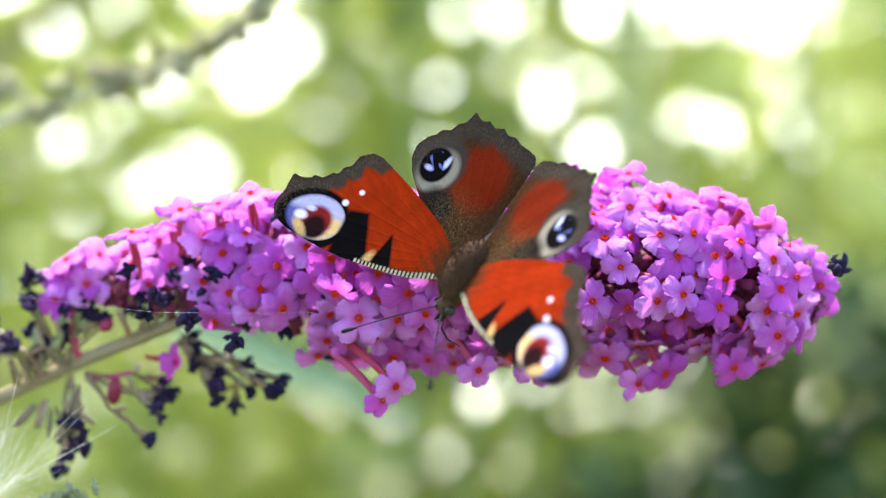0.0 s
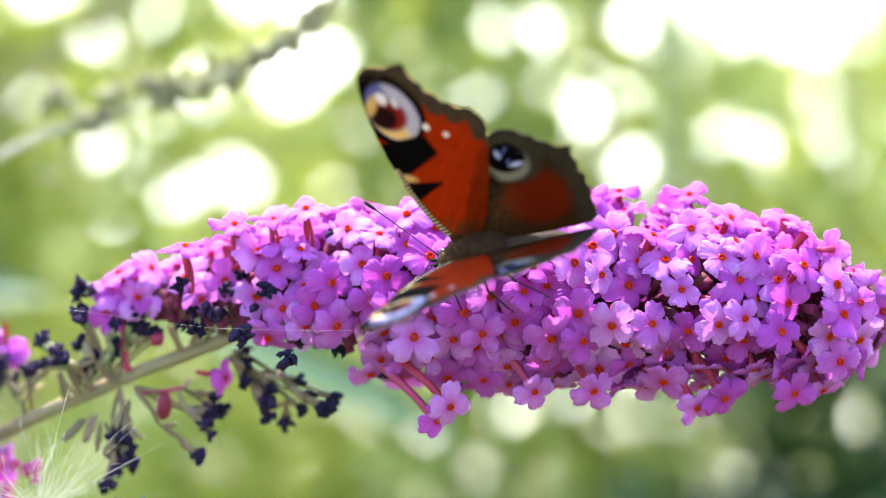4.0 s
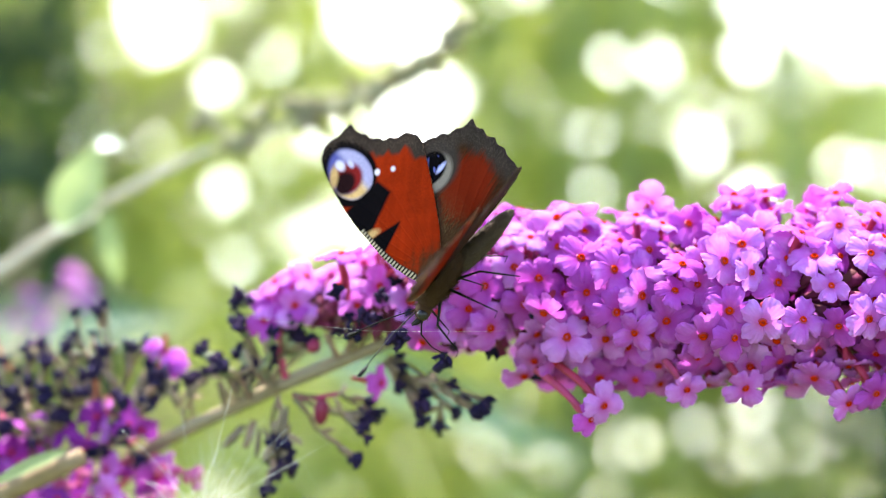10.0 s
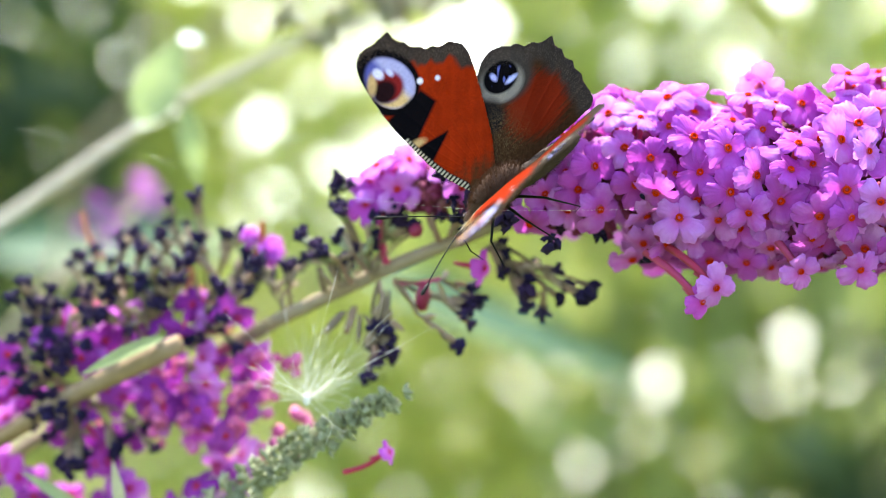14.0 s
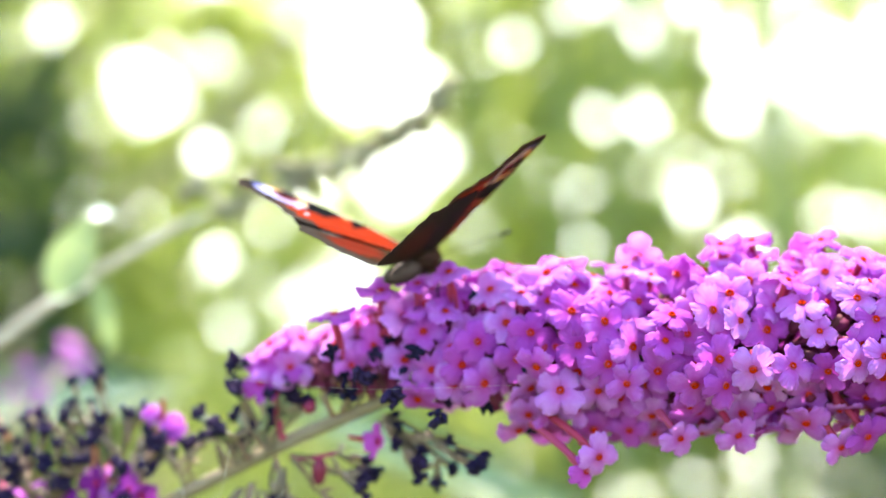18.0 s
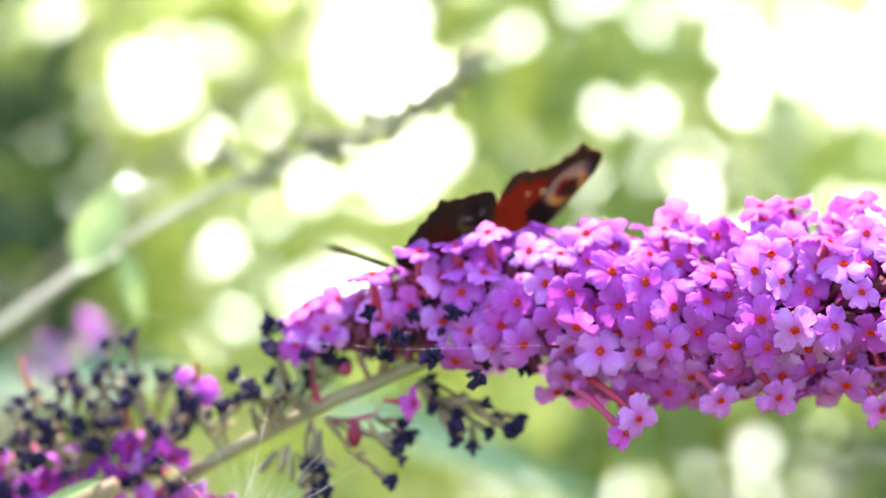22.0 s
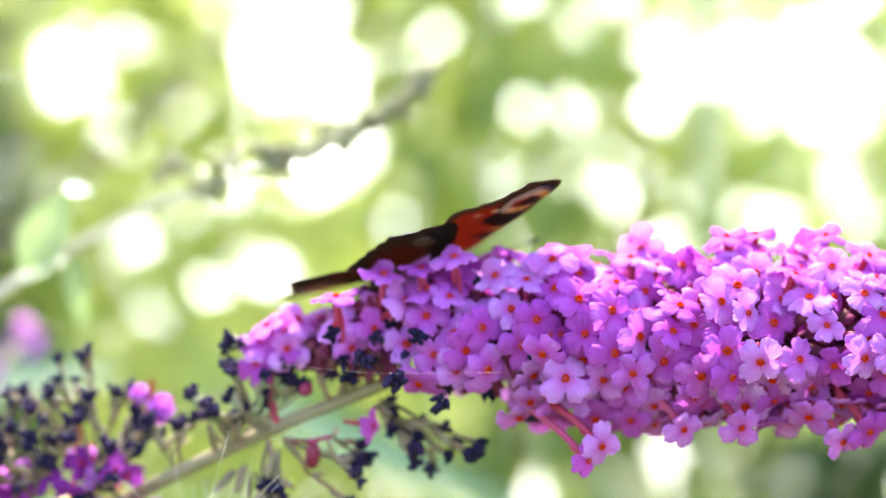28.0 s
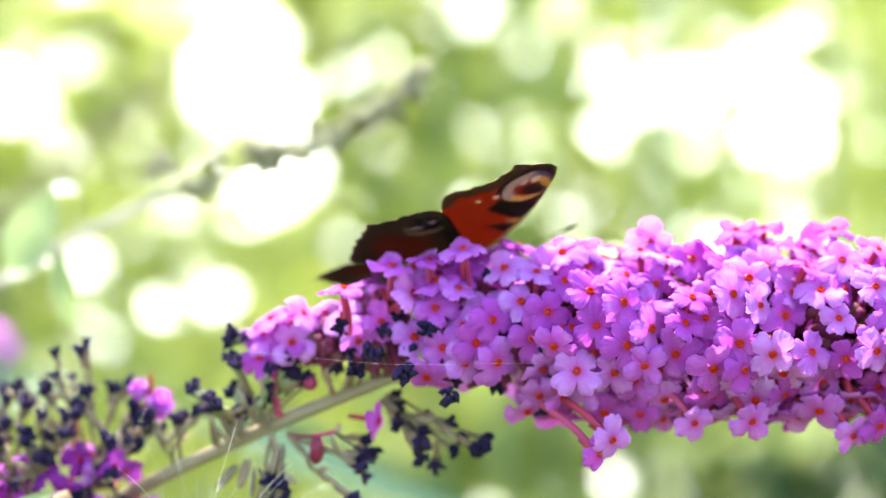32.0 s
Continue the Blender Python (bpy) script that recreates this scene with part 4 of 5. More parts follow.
def fore_colours(v, u):
    w = wob(v, u, 1.1)
    fine = wob(v, u, 5.0)
    col = np.tile(np.array(RED), (len(v), 1)) * (1 + 0.12 * w + 0.04 * fine)[:, None]
    put(col, soft(u - 3.2 + 1.6 * w + 0.8 * fine - 0.3 * (v + 3), 4.5), BROWN)
    rim = segment_gap(v, u, FORE[11:28])
    put(col, soft(rim - 2.8 - 0.5 * w, 0.9), DARK)
    put(col, soft(rim - 0.5, 0.5), (0.022, 0.016, 0.014))
    put(col, soft(oval(v, u, -0.6, 28.1, 5.5, 6.5), 0.5), BLACK)
    field = soft(oval(v, u, -0.9, 27.8, 3.9, 5.1), 0.6)
    put(col, field, (0.08, 0.085, 0.28))
    put(col, field * np.clip(0.35 + 0.9 * wob(v * 0.7, u * 0.7, 1.5) - 0.10 * (u - 27), 0, 1), (0.30, 0.27, 0.46))
    bow = field * soft(-oval(v, u, 0.0, 28.4, 2.9, 3.5), 0.6) * soft(u - 26.6 - 0.45 * v, 2.0)
    put(col, bow, (0.44, 0.40, 0.44))
    put(col, bow * soft(-1.6 - v, 2.0), (0.60, 0.40, 0.16))
    put(col, field * soft(-oval(v, u, 0.6, 27.9, 3.4, 3.6), 0.8) * soft(v + 1.8, 1.2), (0.34, 0.33, 0.50))
    put(col, soft(oval(v, u, -0.3, 27.6, 2.7, 2.9), 0.9), (0.17, 0.012, 0.012))
    put(col, soft(oval(v, u, 0.9, 27.6, 2.2, 2.1), 0.9), (0.012, 0.004, 0.005))
    put(col, soft(oval(v, u, 1.6, 30.1, 1.9, 0.8, -40), 0.5), CREAM)
    put(col, soft(oval(v, u, -0.6, 30.6, 0.8, 1.0, 0), 0.5), (0.62, 0.60, 0.72))
    put(col, soft(oval(v, u, -2.2, 29.4, 0.5, 0.8, 0), 0.4), (0.5, 0.49, 0.68))
    speck = (np.random.default_rng(4).random(len(v)) > 0.80) * soft(rim - 2.4, 0.8)
    put(col, 0.6 * speck, (0.085, 0.062, 0.045))
    bar = np.maximum.reduce([u - 23.3 + 0.10 * (4 - v), 16.4 - u + 0.34 * (4 - v) - 0.6, -4.2 - v + 0.12 * (u - 19)])
    put(col, soft(bar, 0.7), BLACK)
    put(col, soft(oval(v, u, 3.4, 15.7, 1.5, 0.75, 28), 0.8), CREAM)
    tri = np.maximum.reduce([np.abs(u - 13.0) - 0.33 * (v + 1.6) - 0.2, -1.8 - v])
    put(col, soft(tri, 0.5), BLACK)
    for a, b, r in ((-4.8, 23.8, 0.56), (-7.3, 21.5, 0.44)):
        put(col, soft(oval(v, u, a, b, r, r * 1.15), 0.35), (0.66, 0.64, 0.68))
    edge = segment_gap(v, u, FORE[1:7])
    comb = np.clip(0.5 + 1.6 * np.sin(u * 8.6), 0, 1)
    put(col, soft(edge - 1.25 + 0.03 * (u - 3), 0.3) * (u < 18), (0.012, 0.010, 0.008))
    put(col, soft(edge - 1.10 + 0.03 * (u - 3), 0.3) * comb * (u < 18), (0.42, 0.36, 0.24))
    return col


def hind_colours(v, u):
    w, fine = wob(v, u, 0.9), wob(v, u, 4.0)
    col = np.tile(np.array((0.034, 0.015, 0.006)), (len(v), 1)) * (1 + 0.25 * fine)[:, None]
    streak = wob(v * 0.25, u * 2.6, 2.0)
    put(col, soft(oval(v, u, -15.4, 6.6, 6.6, 5.4, -12) + 0.9 * streak, 2.2), (0.115, 0.010, 0.0022))
    rim = segment_gap(v, u, HIND[5:23])
    put(col, soft(rim - 3.2 - 0.7 * w, 1.8), (0.030, 0.0225, 0.0165))
    put(col, soft(rim - 0.7 - 0.3 * w, 0.9), (0.025, 0.019, 0.016))
    put(col, soft(oval(v, u, -14.0, 15.2, 5.6, 5.1, 20), 1.4), (0.034, 0.027, 0.021))
    put(col, soft(oval(v, u, -13.0, 14.9, 4.5, 4.0, 20), 0.8) * np.clip(1.1 - 0.16 * (u - 13) + 0.08 * (v + 13), 0.25, 1), (0.20, 0.175, 0.138))
    put(col, soft(oval(v, u, -7.6, 11.0, 2.9, 3.4, 20), 1.6), (0.010, 0.008, 0.008))
    put(col, soft(oval(v, u, -13.6, 15.7, 3.4, 3.1), 0.5), BLACK)
    blue = soft(oval(v, u, -13.8, 15.6, 2.3, 2.1), 0.6) * np.clip(3 * wob(v + 2, u * 0.8, 1.9) - 1.1, 0, 1)
    put(col, 0.7 * blue, (0.13, 0.15, 0.45))
    put(col, soft(oval(v, u, -14.9, 13.9, 1.2, 0.45), 0.4), (0.45, 0.46, 0.75))
    put(col, soft(oval(v, u, -12.6, 16.6, 0.5, 0.9), 0.4), (0.36, 0.36, 0.65))
    scales = np.random.default_rng(7).random(len(v))
    put(col, 0.6 * (scales > 0.86) * soft(rim - 3.0, 1.5), (0.085, 0.065, 0.05))
    put(col, 0.7 * (scales < 0.16) * soft(np.hypot(v + 6.5, u - 7) - 5, 5), (0.20, 0.13, 0.055))
    return col


def under_colours(v, u):
    w = wob(v * 0.4, u * 1.6, 2.4)
    return np.tile(np.array((0.014, 0.010, 0.008)), (len(v), 1)) * (1 + 0.5 * w + 0.3 * wob(v, u, 5.0))[:, None]


def wing_material(name, through, glow=None):
    m, nd, ln, out = nodes_of(name)
    at = nd.new("ShaderNodeAttribute")
    at.attribute_name = "scales"
    tc, n1 = nd.new("ShaderNodeTexCoord"), nd.new("ShaderNodeTexNoise")
    n1.inputs["Scale"].default_value, n1.inputs["Detail"].default_value = 4500, 3
    ln.new(tc.outputs["Object"], n1.inputs["Vector"])
    r = ramp(nd, [(0.3, (0.72, 0.72, 0.72)), (0.7, (1.12, 1.12, 1.12))])
    ln.new(n1.outputs["Fac"], r.inputs["Fac"])
    mu = nd.new("ShaderNodeMix")
    mu.data_type, mu.blend_type = "RGBA", "MULTIPLY"
    mu.inputs["Factor"].default_value = 1
    ln.new(at.outputs["Color"], mu.inputs["A"])
    ln.new(r.outputs["Color"], mu.inputs["B"])
    bs, tr, mx = nd.new("ShaderNodeBsdfPrincipled"), nd.new("ShaderNodeBsdfTranslucent"), nd.new("ShaderNodeMixShader")
    ln.new(mu.outputs["Result"], bs.inputs["Base Color"])
    bs.inputs["Roughness"].default_value, bs.inputs["Specular IOR Level"].default_value = 0.8, 0.015
    if glow:
        tr.inputs["Color"].default_value = (*glow, 1)
    else:
        ln.new(mu.outputs["Result"], tr.inputs["Color"])
    bp = nd.new("ShaderNodeBump")
    bp.inputs["Strength"].default_value, bp.inputs["Distance"].default_value = 0.25, 0.0001
    ln.new(n1.outputs["Fac"], bp.inputs["Height"])
    ln.new(bp.outputs["Normal"], bs.inputs["Normal"])
    mx.inputs["Fac"].default_value = through
    ln.new(bs.outputs[0], mx.inputs[1])
    ln.new(tr.outputs[0], mx.inputs[2])
    ln.new(mx.outputs[0], out.inputs["Surface"])
    return m


def wing_sheet(name, outline, centre, side, lift, colours, material, turns=560, rings=90):
    """One face of a wing: outline in millimetres, fanned out round centre, coloured scale by scale."""
    pts = np.array(outline + outline[:1], float)
    seg = np.hypot(*np.diff(pts, axis=0).T)
    along = np.concatenate([[0], np.cumsum(seg)])
    s = np.linspace(0, along[-1], turns, endpoint=False)
    rim = np.stack([np.interp(s, along, pts[:, i]) for i in (0, 1)], 1)
    for _ in range(3):
        rim = 0.5 * rim + 0.25 * (np.roll(rim, 1, 0) + np.roll(rim, -1, 0))
    fray = np.random.default_rng(len(outline)).normal(0, 0.075, turns)      # frayed scales along the rim
    rim = rim + (rim - np.array(centre)) / np.linalg.norm(rim - np.array(centre), axis=1)[:, None] * fray[:, None]
    c = np.array(centre)
    q = (np.arange(1, rings + 1) / rings) ** 0.85
    grid = c + (rim - c)[None] * q[:, None, None]
    flat = np.concatenate([c[None], grid.reshape(-1, 2)])
    v, u = flat[:, 0], flat[:, 1]
    ang = np.arctan2(v + 0.5, u + 1.0)
    veins = 0.03 * np.exp(-((np.mod(ang * 7.5, 1.0) - 0.5) / 0.10) ** 2) * np.clip(np.hypot(v, u) / 12, 0, 1)
    z = lift + veins - 0.0011 * u * u + 0.16 * wob(v, u, 0.35) * np.clip(np.hypot(v, u) / 14, 0, 1)
    if outline is HIND:
        gv, gu = v * 0.97, u * 0.935
    else:
        gv, gu = v, u + 1.4 * np.clip((u - 28.5) / 6, 0, 1)
    co = np.stack([gv, side * gu, z], 1) * WING * 1e-3
    faces = []
    for k in range(turns):
        j = (k + 1) % turns
        faces.append((0, 1 + k, 1 + j))
        for i in range(rings - 1):
            a = 1 + i * turns
            faces.append((a + k, a + turns + k, a + turns + j, a + j))
    if side * (1 if lift > 0 else -1) > 0:
        faces = [f[::-1] for f in faces]
    me = mesh_of(name, co, faces, material)
    at = me.color_attributes.new("scales", "FLOAT_COLOR", "POINT")
    rgba = np.ones((len(v), 4))
    rgba[:, :3] = np.clip(colours(v, u), 0.0012, 0.95)
    at.data.foreach_set("color", rgba.ravel())
    return me


def furry(piece, count, length, rnd, tip=Vector((-0.8, 0, 0.5))):
    """Adds fine hairs to a closed little body."""
    verts, faces = list(piece[0]), list(piece[1])
    mid = sum((Vector(v) for v in verts), Vector()) / len(verts)
    base = list(verts)
    sizes = [(Vector(verts[f[1]]) - Vector(verts[f[0]])).cross(Vector(verts[f[2]]) - Vector(verts[f[0]])).length for f in piece[1]]
    picks = rnd.choices(range(len(faces)), sizes, k=count)
    for pick in picks:
        f = piece[1][pick]
        s, t = rnd.random(), rnd.random()
        p = Vector(base[f[0]]).lerp(Vector(base[f[1]]), s).lerp(Vector(base[f[-1]]).lerp(Vector(base[f[2]]), s), t)
        n = (p - mid)
        n.x *= 0.4
        way = (n.normalized() + tip * rnd.uniform(0.4, 1.0) + Vector((rnd.gauss(0, 0.25), rnd.gauss(0, 0.25), rnd.gauss(0, 0.25)))).normalized()
        side = way.cross(Vector((rnd.gauss(0, 1), rnd.gauss(0, 1), rnd.gauss(0, 1)))).normalized() * 0.000035
        k = len(verts)
        verts += [p - side, p + side, p + way * length * rnd.uniform(0.5, 1.1)]
        faces.append((k, k + 1, k + 2))
    return verts, faces


def lathe(stations, sides=14):
    """A round body along x: stations of x, half width, half height, height of its middle."""
    verts, faces = [], []
    raw = np.array(stations, float)
    t = np.linspace(0, len(raw) - 1, 4 * len(raw) - 3)
    i0 = np.minimum(t.astype(int), len(raw) - 2)
    f = (t - i0)[:, None]
    pad = np.vstack([2 * raw[0] - raw[1], raw, 2 * raw[-1] - raw[-2]])
    p0, p1, p2, p3 = pad[i0], pad[i0 + 1], pad[i0 + 2], pad[i0 + 3]
    stations = 0.5 * (2 * p1 + (p2 - p0) * f + (2 * p0 - 5 * p1 + 4 * p2 - p3) * f * f + (3 * p1 - p0 - 3 * p2 + p3) * f ** 3)
    stations[:, 1:3] = np.maximum(stations[:, 1:3], 0.15)
    for x, ry, rz, z in stations:
        for k in range(sides):
            a = 2 * math.pi * k / sides
            verts.append(Vector((x, ry * math.cos(a), z + rz * math.sin(a))) * 1e-3)
    n = len(stations)
    for i in range(n - 1):
        for k in range(sides):
            j = (k + 1) % sides
            faces.append((i * sides + k, (i + 1) * sides + k, (i + 1) * sides + j, i * sides + j))
    faces.append(tuple(range(sides)))
    faces.append(tuple((n - 1) * sides + k for k in range(sides))[::-1])
    return verts, faces


def build_butterfly():
    fly = thing("butterfly", (0, 0, 1.2), "red-brown butterfly with large blue and black eyespots, feeding on the flowers", "butterfly")
    rnd = random.Random(3)
    fur = leafy("brown_fur", (0.030, 0.012, 0.004), (0.055, 0.022, 0.007), (0.095, 0.040, 0.013), 1500, 0.1, 0.8, "island", 0.4)
    chitin = leafy("dark_chitin", (0.004, 0.003, 0.003), (0.006, 0.005, 0.004), (0.010, 0.008, 0.006), 2500, 0.0, 0.6, gloss=0.1)
    eye_m = leafy("eye_dark", (0.010, 0.008, 0.008), (0.016, 0.012, 0.012), (0.022, 0.016, 0.014), 3000, 0.0, 0.15)
    child("thorax", mesh_of("thorax", *furry(lathe([(-6.4, 1.0, 0.9, 0.4), (-5.0, 2.4, 2.0, 0.6), (-2.4, 3.2, 2.7, 0.7), (0.4, 3.3, 2.9, 0.6), (2.8, 2.9, 2.5, 0.3), (4.6, 2.0, 1.7, 0.0), (5.6, 0.9, 0.9, -0.3)], 18), 6500, 0.0011, rnd), fur), fly, label="brown furry thorax")
    child("abdomen", mesh_of("abdomen", *furry(lathe([(-3.0, 1.2, 1.1, -0.6), (-4.6, 2.0, 1.8, -0.9), (-7.5, 2.2, 2.0, -1.3), (-10.5, 2.0, 1.9, -1.7), (-13.5, 1.6, 1.5, -2.0), (-16.0, 1.1, 1.0, -2.3), (-17.4, 0.3, 0.3, -2.5)]), 1500, 0.0010, rnd), leafy("abdomen_brown", (0.025, 0.014, 0.008), (0.04, 0.022, 0.012), (0.06, 0.033, 0.018), 1500, 0.0, 0.8, "island", 0.4)), fly)
    head = child("head", mesh_of("head", *furry(lathe([(4.6, 0.8, 0.8, -0.4), (5.2, 1.5, 1.4, -0.5), (6.4, 1.6, 1.5, -0.7), (7.4, 1.1, 1.1, -0.9), (7.9, 0.4, 0.4, -1.0)], 12), 260, 0.0010, rnd, Vector((0.6, 0, 0.3))), fur), fly)
    for s in (1, -1):
        child("eye", mesh_of("eye", *blob(0.00095, 1.1, 1, 8, 12, 0.0), eye_m), head, Matrix.Translation((0.0066, s * 0.0012, -0.0007)))
        child("palp", mesh_of("palp", *sweep([(0.0073, s * 0.0004, -0.0013), (0.0083, s * 0.0005, -0.0011), (0.0094, s * 0.0004, -0.0006)], [0.0003, 0.00042, 0.00012], 7), chitin), head)
        tip = Vector((0.0190, s * 0.0112, 0.0042))
        root = Vector((0.0070, s * 0.0006, 0.0004))
        pts = [root.lerp(tip, t) + Vector((0, 0, 0.0004 * math.sin(math.pi * t))) for t in (0, 0.2, 0.4, 0.6, 0.8, 1.0)]
        an = child("antenna", mesh_of("antenna", *sweep(pts, [0.00011] * 6, 6), chitin), fly, label="thin dark antenna")
        d = (tip - root).normalized()
        child("antenna_club", mesh_of("antenna_club", *sweep([tip - d * 0.0016, tip - d * 0.0006, tip + d * 0.0008, tip + d * 0.0013], [0.00015, 0.00034, 0.00038, 0.0001], 8), chitin), an)
        for k, (x0, knee, foot) in enumerate((((0.0026), (0.0060, 0.0050, -0.0030), (0.0075, 0.0062, -0.0085)), ((0.0002), (-0.0010, 0.0065, -0.0028), (-0.0025, 0.0085, -0.0090)), ((-0.0020), (-0.0060, 0.0055, -0.0030), (-0.0095, 0.0070, -0.0088)))):
            a, b, c = Vector((x0, s * 0.0015, -0.0016)), Vector((knee[0], s * knee[1], knee[2])), Vector((foot[0], s * foot[1], foot[2]))
            child("leg", mesh_of("leg", *sweep([a, b, b.lerp(c, 0.5), c, c + Vector((0.0012, 0, -0.0003))], [0.0003, 0.00022, 0.00016, 0.00011, 0.00006], 6), chitin), fly)
    child("proboscis", mesh_of("proboscis", *sweep([(0.0078, 0, -0.0016), (0.0098, 0, -0.0030), (0.0106, 0, -0.0060), (0.0102, 0, -0.0095)], [0.00016, 0.00014, 0.00012, 0.00008], 6), chitin), fly)
    up_m, up_h, under_m, under_h = wing_material("wing_scales", 0.33), wing_material("hindwing_scales", 0.32), wing_material("wing_underside", 0.23, (0.95, 0.58, 0.32)), wing_material("hind_underside", 0.10, (0.85, 0.58, 0.40))
    wings = {}
    for side, tag in ((1, "left"), (-1, "right")):
        f = child("forewing", wing_sheet("forewing", FORE, (-3.0, 17.0), side, 0.13, fore_colours, up_m), fly, label="rust-red forewing with a black, cream and blue eyespot")
        child("underside", wing_sheet("underside", FORE, (-3.0, 17.0), side, 0.05, under_colours, under_m, 200, 14), f, label="blackish-brown wing underside")
        h = child("hindwing", wing_sheet("hindwing", HIND, (-13.0, 8.5), side, -0.02, hind_colours, up_h), fly, label="brown hindwing with a pale-ringed blue-black eyespot")
        child("underside", wing_sheet("underside", HIND, (-13.0, 8.5), side, -0.10, under_colours, under_h, 200, 14), h, label="blackish-brown wing underside")
        wings[tag] = (f, h)
    return fly, wings


def fore_pose(side, angle, sweep_deg):
    return pose(0, side * 0.0012, 0.001, side * angle) @ pose(0.002, side * 0.001, 0.0002) @ pose(0, 0, 0, 0, 0, -side * sweep_deg) @ pose(-0.002, -side * 0.001, 0)


def hind_pose(side, angle):
    return pose(0, side * 0.0012, 0.001, side * angle)


build_setting()
build_hedge()
spike, kit = build_spike()
build_spike_details(spike, kit)
build_lower_spike(kit)
build_bud_spike(kit)
build_dry_spike()
build_far_flower()
fly, wings = build_butterfly()


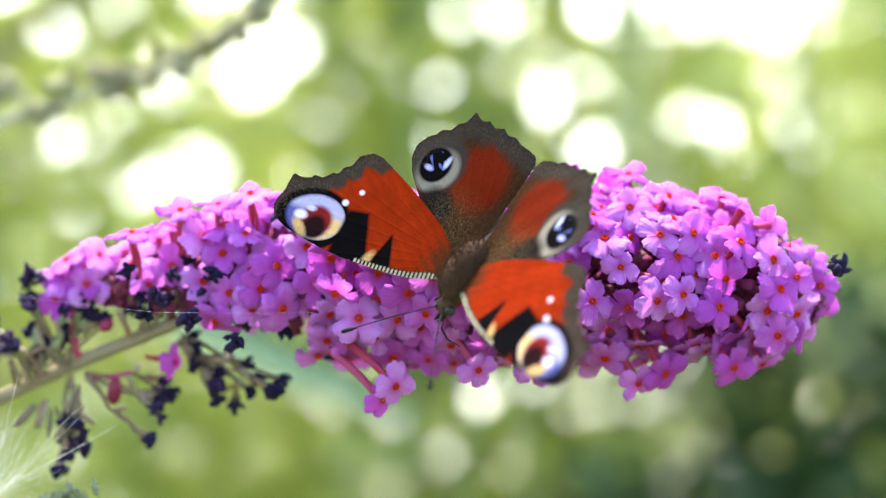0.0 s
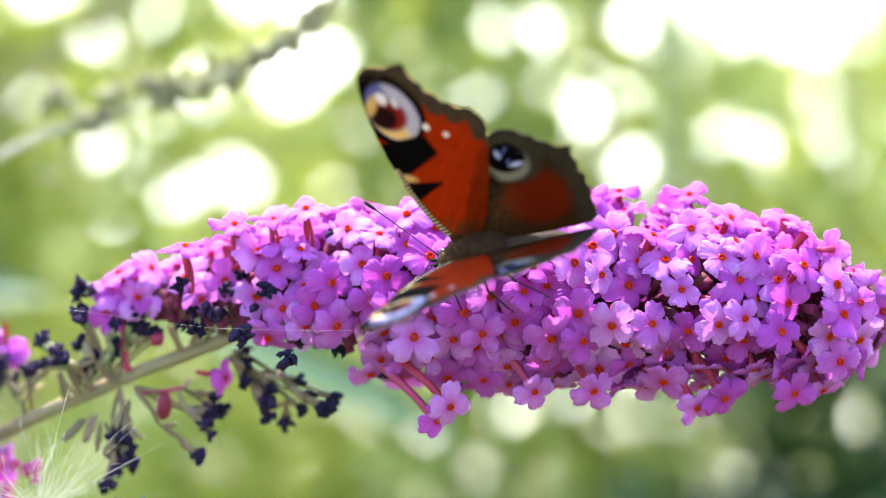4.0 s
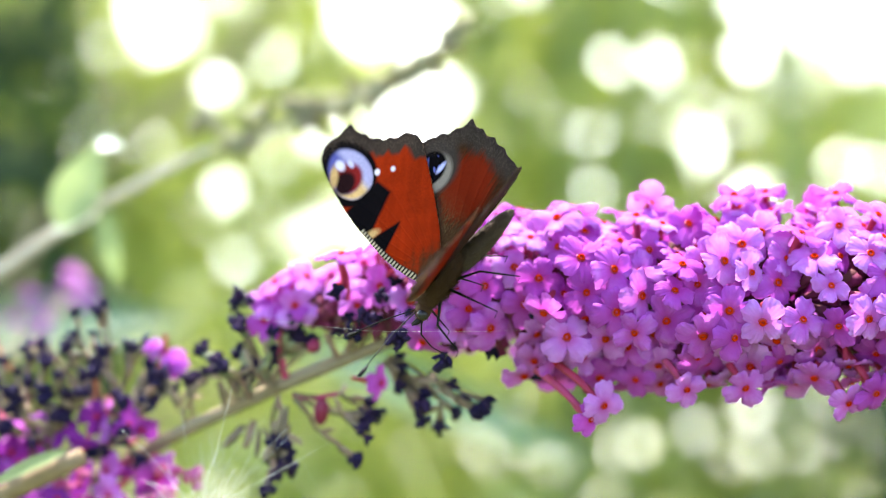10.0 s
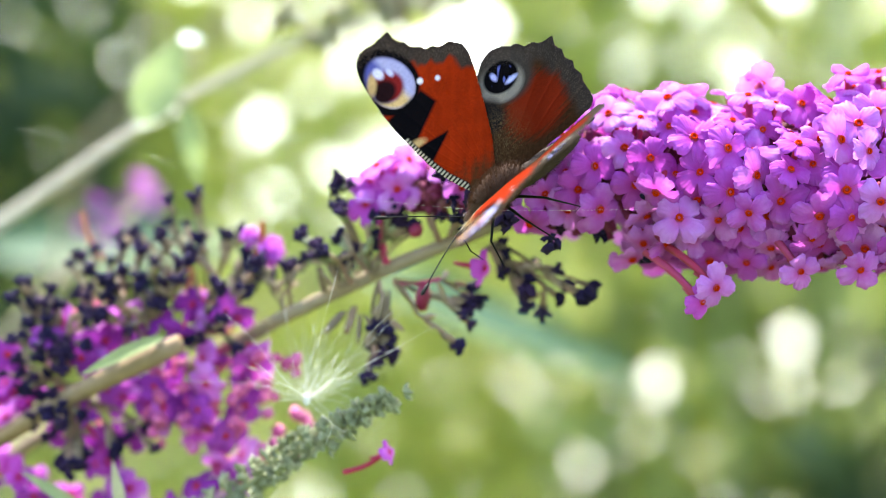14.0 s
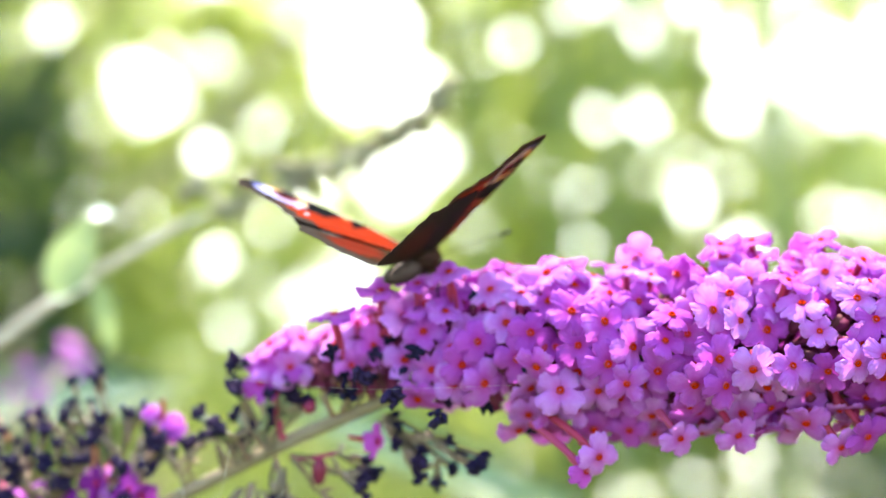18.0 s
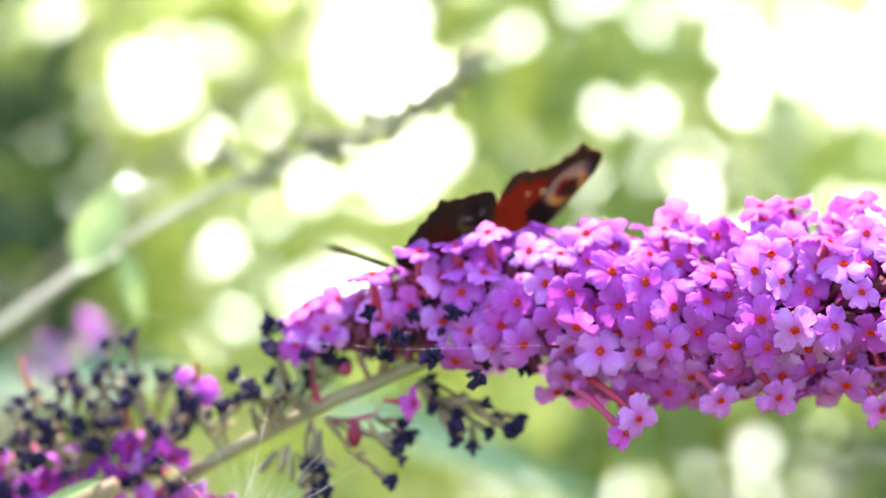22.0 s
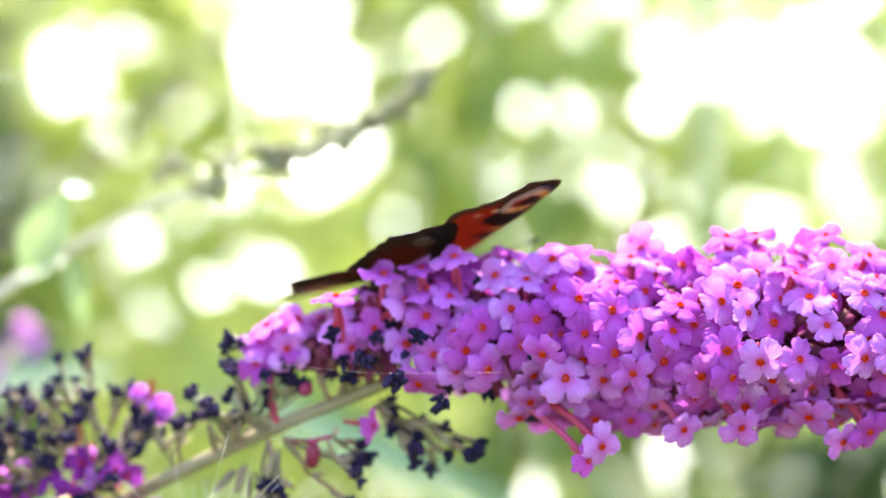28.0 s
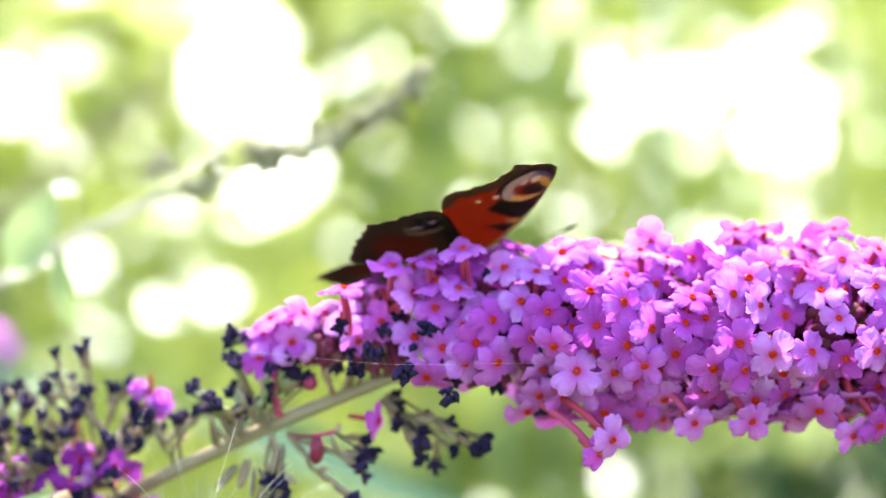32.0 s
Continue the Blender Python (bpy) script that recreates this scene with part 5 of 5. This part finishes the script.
def motions():
    # seconds; body: x, y, z in mm, turn (rx, ry, rz); wings raised: left, right; forewings drawn forward
    rows = [
        (0, 15.2, -30.7, 1181.5, -35.3, 54.1, -168.9, 14.0, 17.0, 13.0),
        (0.5, 16.9, -26.3, 1179.3, -90.8, 50.8, 154.5, 45.0, 48.0, 4.0),
        (1, 13.4, -29.3, 1183.1, -42.1, 23.3, 178.6, 21.0, 18.0, 8.0),
        (1.5, 10.6, -27.0, 1184.3, -46.2, 20.1, 175.5, 14.0, 13.0, 11.0),
        (2, 10.1, -21.7, 1179.5, -54.9, 30.3, 163.4, 25.0, 19.0, 8.0),
        (2.5, 8.8, -22.3, 1178.6, -58.9, 41.3, 161.4, 27.0, 23.0, 7.0),
        (4.5, 5.3, -26.4, 1191.4, -65.1, -2.5, 156.5, 57.0, 71.0, 2.0),
        (5, -1.5, -22.4, 1192.3, -45.7, -9.4, 164.8, 28.0, 18.0, 8.0),
        (5.5, -3.8, -25.1, 1194.1, -38.4, -2.2, 168.2, 21.0, 19.0, 6.0),
        (6, -6.6, -24.4, 1194.6, -37.3, -3.0, 174.8, 19.0, 17.0, 5.0),
        (6.5, -8.7, -20.6, 1191.0, -43.7, 14.6, 170.9, 27.0, 20.0, 3.0),
        (7, -9.6, -23.7, 1189.4, -28.6, 14.8, 171.4, 10.3, 36.8, -3.0),
        (7.5, -10.1, -21.8, 1193.0, -40.2, 2.3, 174.7, 21.0, 19.0, 1.0),
        (8, -14.7, -21.0, 1190.4, -36.1, 3.3, 164.6, 24.7, 26.6, -7.0),
        (8.5, -16.4, -18.0, 1190.2, -37.2, 2.5, 163.4, 32.0, 23.0, 2.0),
        (9, -18.9, -24.5, 1190.0, -11.3, 7.5, 175.8, -2.8, 49.4, -5.0),
        (9.5, -22.2, -20.5, 1187.0, 13.8, 22.6, -163.0, 53.0, 74.0, -6.0),
        (10, -25.3, -25.3, 1183.6, -22.1, 51.5, -188.2, 19.5, 42.3, -4.3),
        (10.5, -23.0, -24.4, 1187.5, 18.0, 40.2, -155.7, 53.0, 65.0, 0.0),
        (11, -22.9, -21.8, 1182.1, -87.3, 65.0, 152.4, 62.0, 63.0, -3.0),
        (11.5, -22.6, -22.6, 1179.2, -129.1, 74.3, 113.8, 61.0, 61.0, -5.0),
        (12, -23.6, -23.0, 1176.5, 146.1, 76.2, 28.5, 58.0, 66.0, -3.0),
        (12.5, -24.1, -23.0, 1175.8, 161.5, 64.7, 35.5, 47.0, 80.0, -6.0),
        (13, -24.3, -24.6, 1174.4, 137.5, 56.8, 15.1, 53.0, 78.0, -5.0),
        (13.5, -29.1, -23.3, 1176.7, -103.1, 68.6, 135.8, 60.0, 68.0, -5.0),
        (14, -35.5, -19.0, 1177.4, -44.9, 40.6, 174.4, 39.0, 25.0, 7.0),
        (14.5, -34.4, -17.2, 1187.1, -77.5, 2.5, 170.6, 61.0, 61.0, 3.0),
        (15, -37.9, -9.5, 1184.9, -51.4, 0.6, 158.2, 33.0, 19.0, 6.0),
        (15.5, -39.2, -0.8, 1185.7, -47.8, 1.7, 157.1, 42.0, 19.0, 7.0),
        (17.5, -33.3, 8.8, 1196.9, 0.8, -21.6, 80.6, 52.0, 25.0, -6.0),
        (17.7, -31.9, 6.9, 1199.0, -2.8, -19.2, 85.9, 40.0, 31.0, -6.0),
        (18, -28.8, 8.7, 1197.6, 0.5, -3.0, 71.0, 30.0, 39.0, -15.0),
        (18.4, -31.6, 0.2, 1190.5, 0.0, 17.1, 76.2, 41.0, 47.0, 11.0),
        (18.5, -31.2, 1.2, 1190.5, -0.9, 26.0, 75.1, 50.0, 50.0, 6.0),
        (19, -32.2, 14.8, 1191.8, -1.0, 21.9, 64.0, 44.9, 48.3, 13.5),
        (19.5, -31.7, 16.1, 1192.2, -0.9, 26.5, 59.1, 38.0, 47.0, 6.0),
        (20, -30.8, 19.3, 1190.8, 3.0, 18.8, 80.7, 34.3, 55.6, 10.0),
        (20.3, -31.0, 16.4, 1189.5, -5.5, 31.5, 83.7, 47.0, 45.0, 2.0),
        (20.6, -32.1, 16.8, 1187.4, -0.4, 37.4, 96.9, 34.0, 34.0, 8.0),
        (20.8, -30.4, 17.4, 1184.7, -8.5, 47.2, 86.6, 42.0, 43.0, 6.0),
        (21, -27.6, 19.1, 1181.7, -5.0, 34.0, 72.4, 26.7, 53.8, 20.0),
        (21.5, -30.3, 19.2, 1181.6, -3.1, 38.2, 75.2, 35.0, 39.0, 7.0),
        (21.8, -28.6, 18.8, 1179.4, -19.4, 27.2, 58.6, 42.0, 41.0, 5.0),
        (22, -28.8, 20.3, 1183.3, -24.5, 16.0, 56.5, 43.5, 25.2, 7.7),
        (22.5, -27.9, 20.3, 1185.8, -25.3, 9.6, 48.6, 32.4, 16.2, 6.5),
        (23, -24.4, 21.4, 1191.0, -18.2, 5.7, 35.0, 25.2, 14.1, 2.6),
        (23.5, -27.9, 20.9, 1183.3, -21.9, 15.5, 55.9, 39.8, 31.0, 7.5),
        (24, -27.9, 18.0, 1183.7, -27.4, 11.2, 53.0, 37.5, 26.8, 7.5),
        (24.5, -28.4, 17.7, 1189.1, -16.1, 17.0, 44.7, 18.5, 13.7, 7.3),
        (25, -26.5, 19.3, 1188.6, -23.5, 8.0, 38.6, 17.7, 12.8, 5.7),
        (27.5, -25.3, 19.1, 1177.8, -20.3, 21.9, 51.3, 42.7, 41.0, 7.6),
        (28, -27.1, 18.9, 1192.3, -8.5, -0.9, 45.0, 2.0, 17.6, -2.0),
        (29, -24.4, 19.5, 1190.9, -13.0, -6.6, 33.3, 7.2, 22.8, 3.0),
        (30, -26.1, 20.1, 1191.6, -20.4, -6.9, 35.0, 11.0, 13.1, 3.3),
        (31, -26.4, 20.2, 1190.1, -25.6, -6.7, 34.8, 13.0, 14.5, 4.2),
        (32, -22.1, 17.7, 1192.1, -18.9, 0.3, 20.4, 10.8, 8.5, 4.5),
    ]
    walk(fly, [(t, pose(x / 1000, y / 1000, z / 1000, rx, ry, rz)) for t, x, y, z, rx, ry, rz, le, ri, sw in rows])
    for side, tag, col in ((1, "left", 7), (-1, "right", 8)):
        walk(wings[tag][0], [(r[0], fore_pose(side, r[col], r[9])) for r in rows])
        walk(wings[tag][1], [(r[0], hind_pose(side, r[col] - 1.0)) for r in rows])


motions()
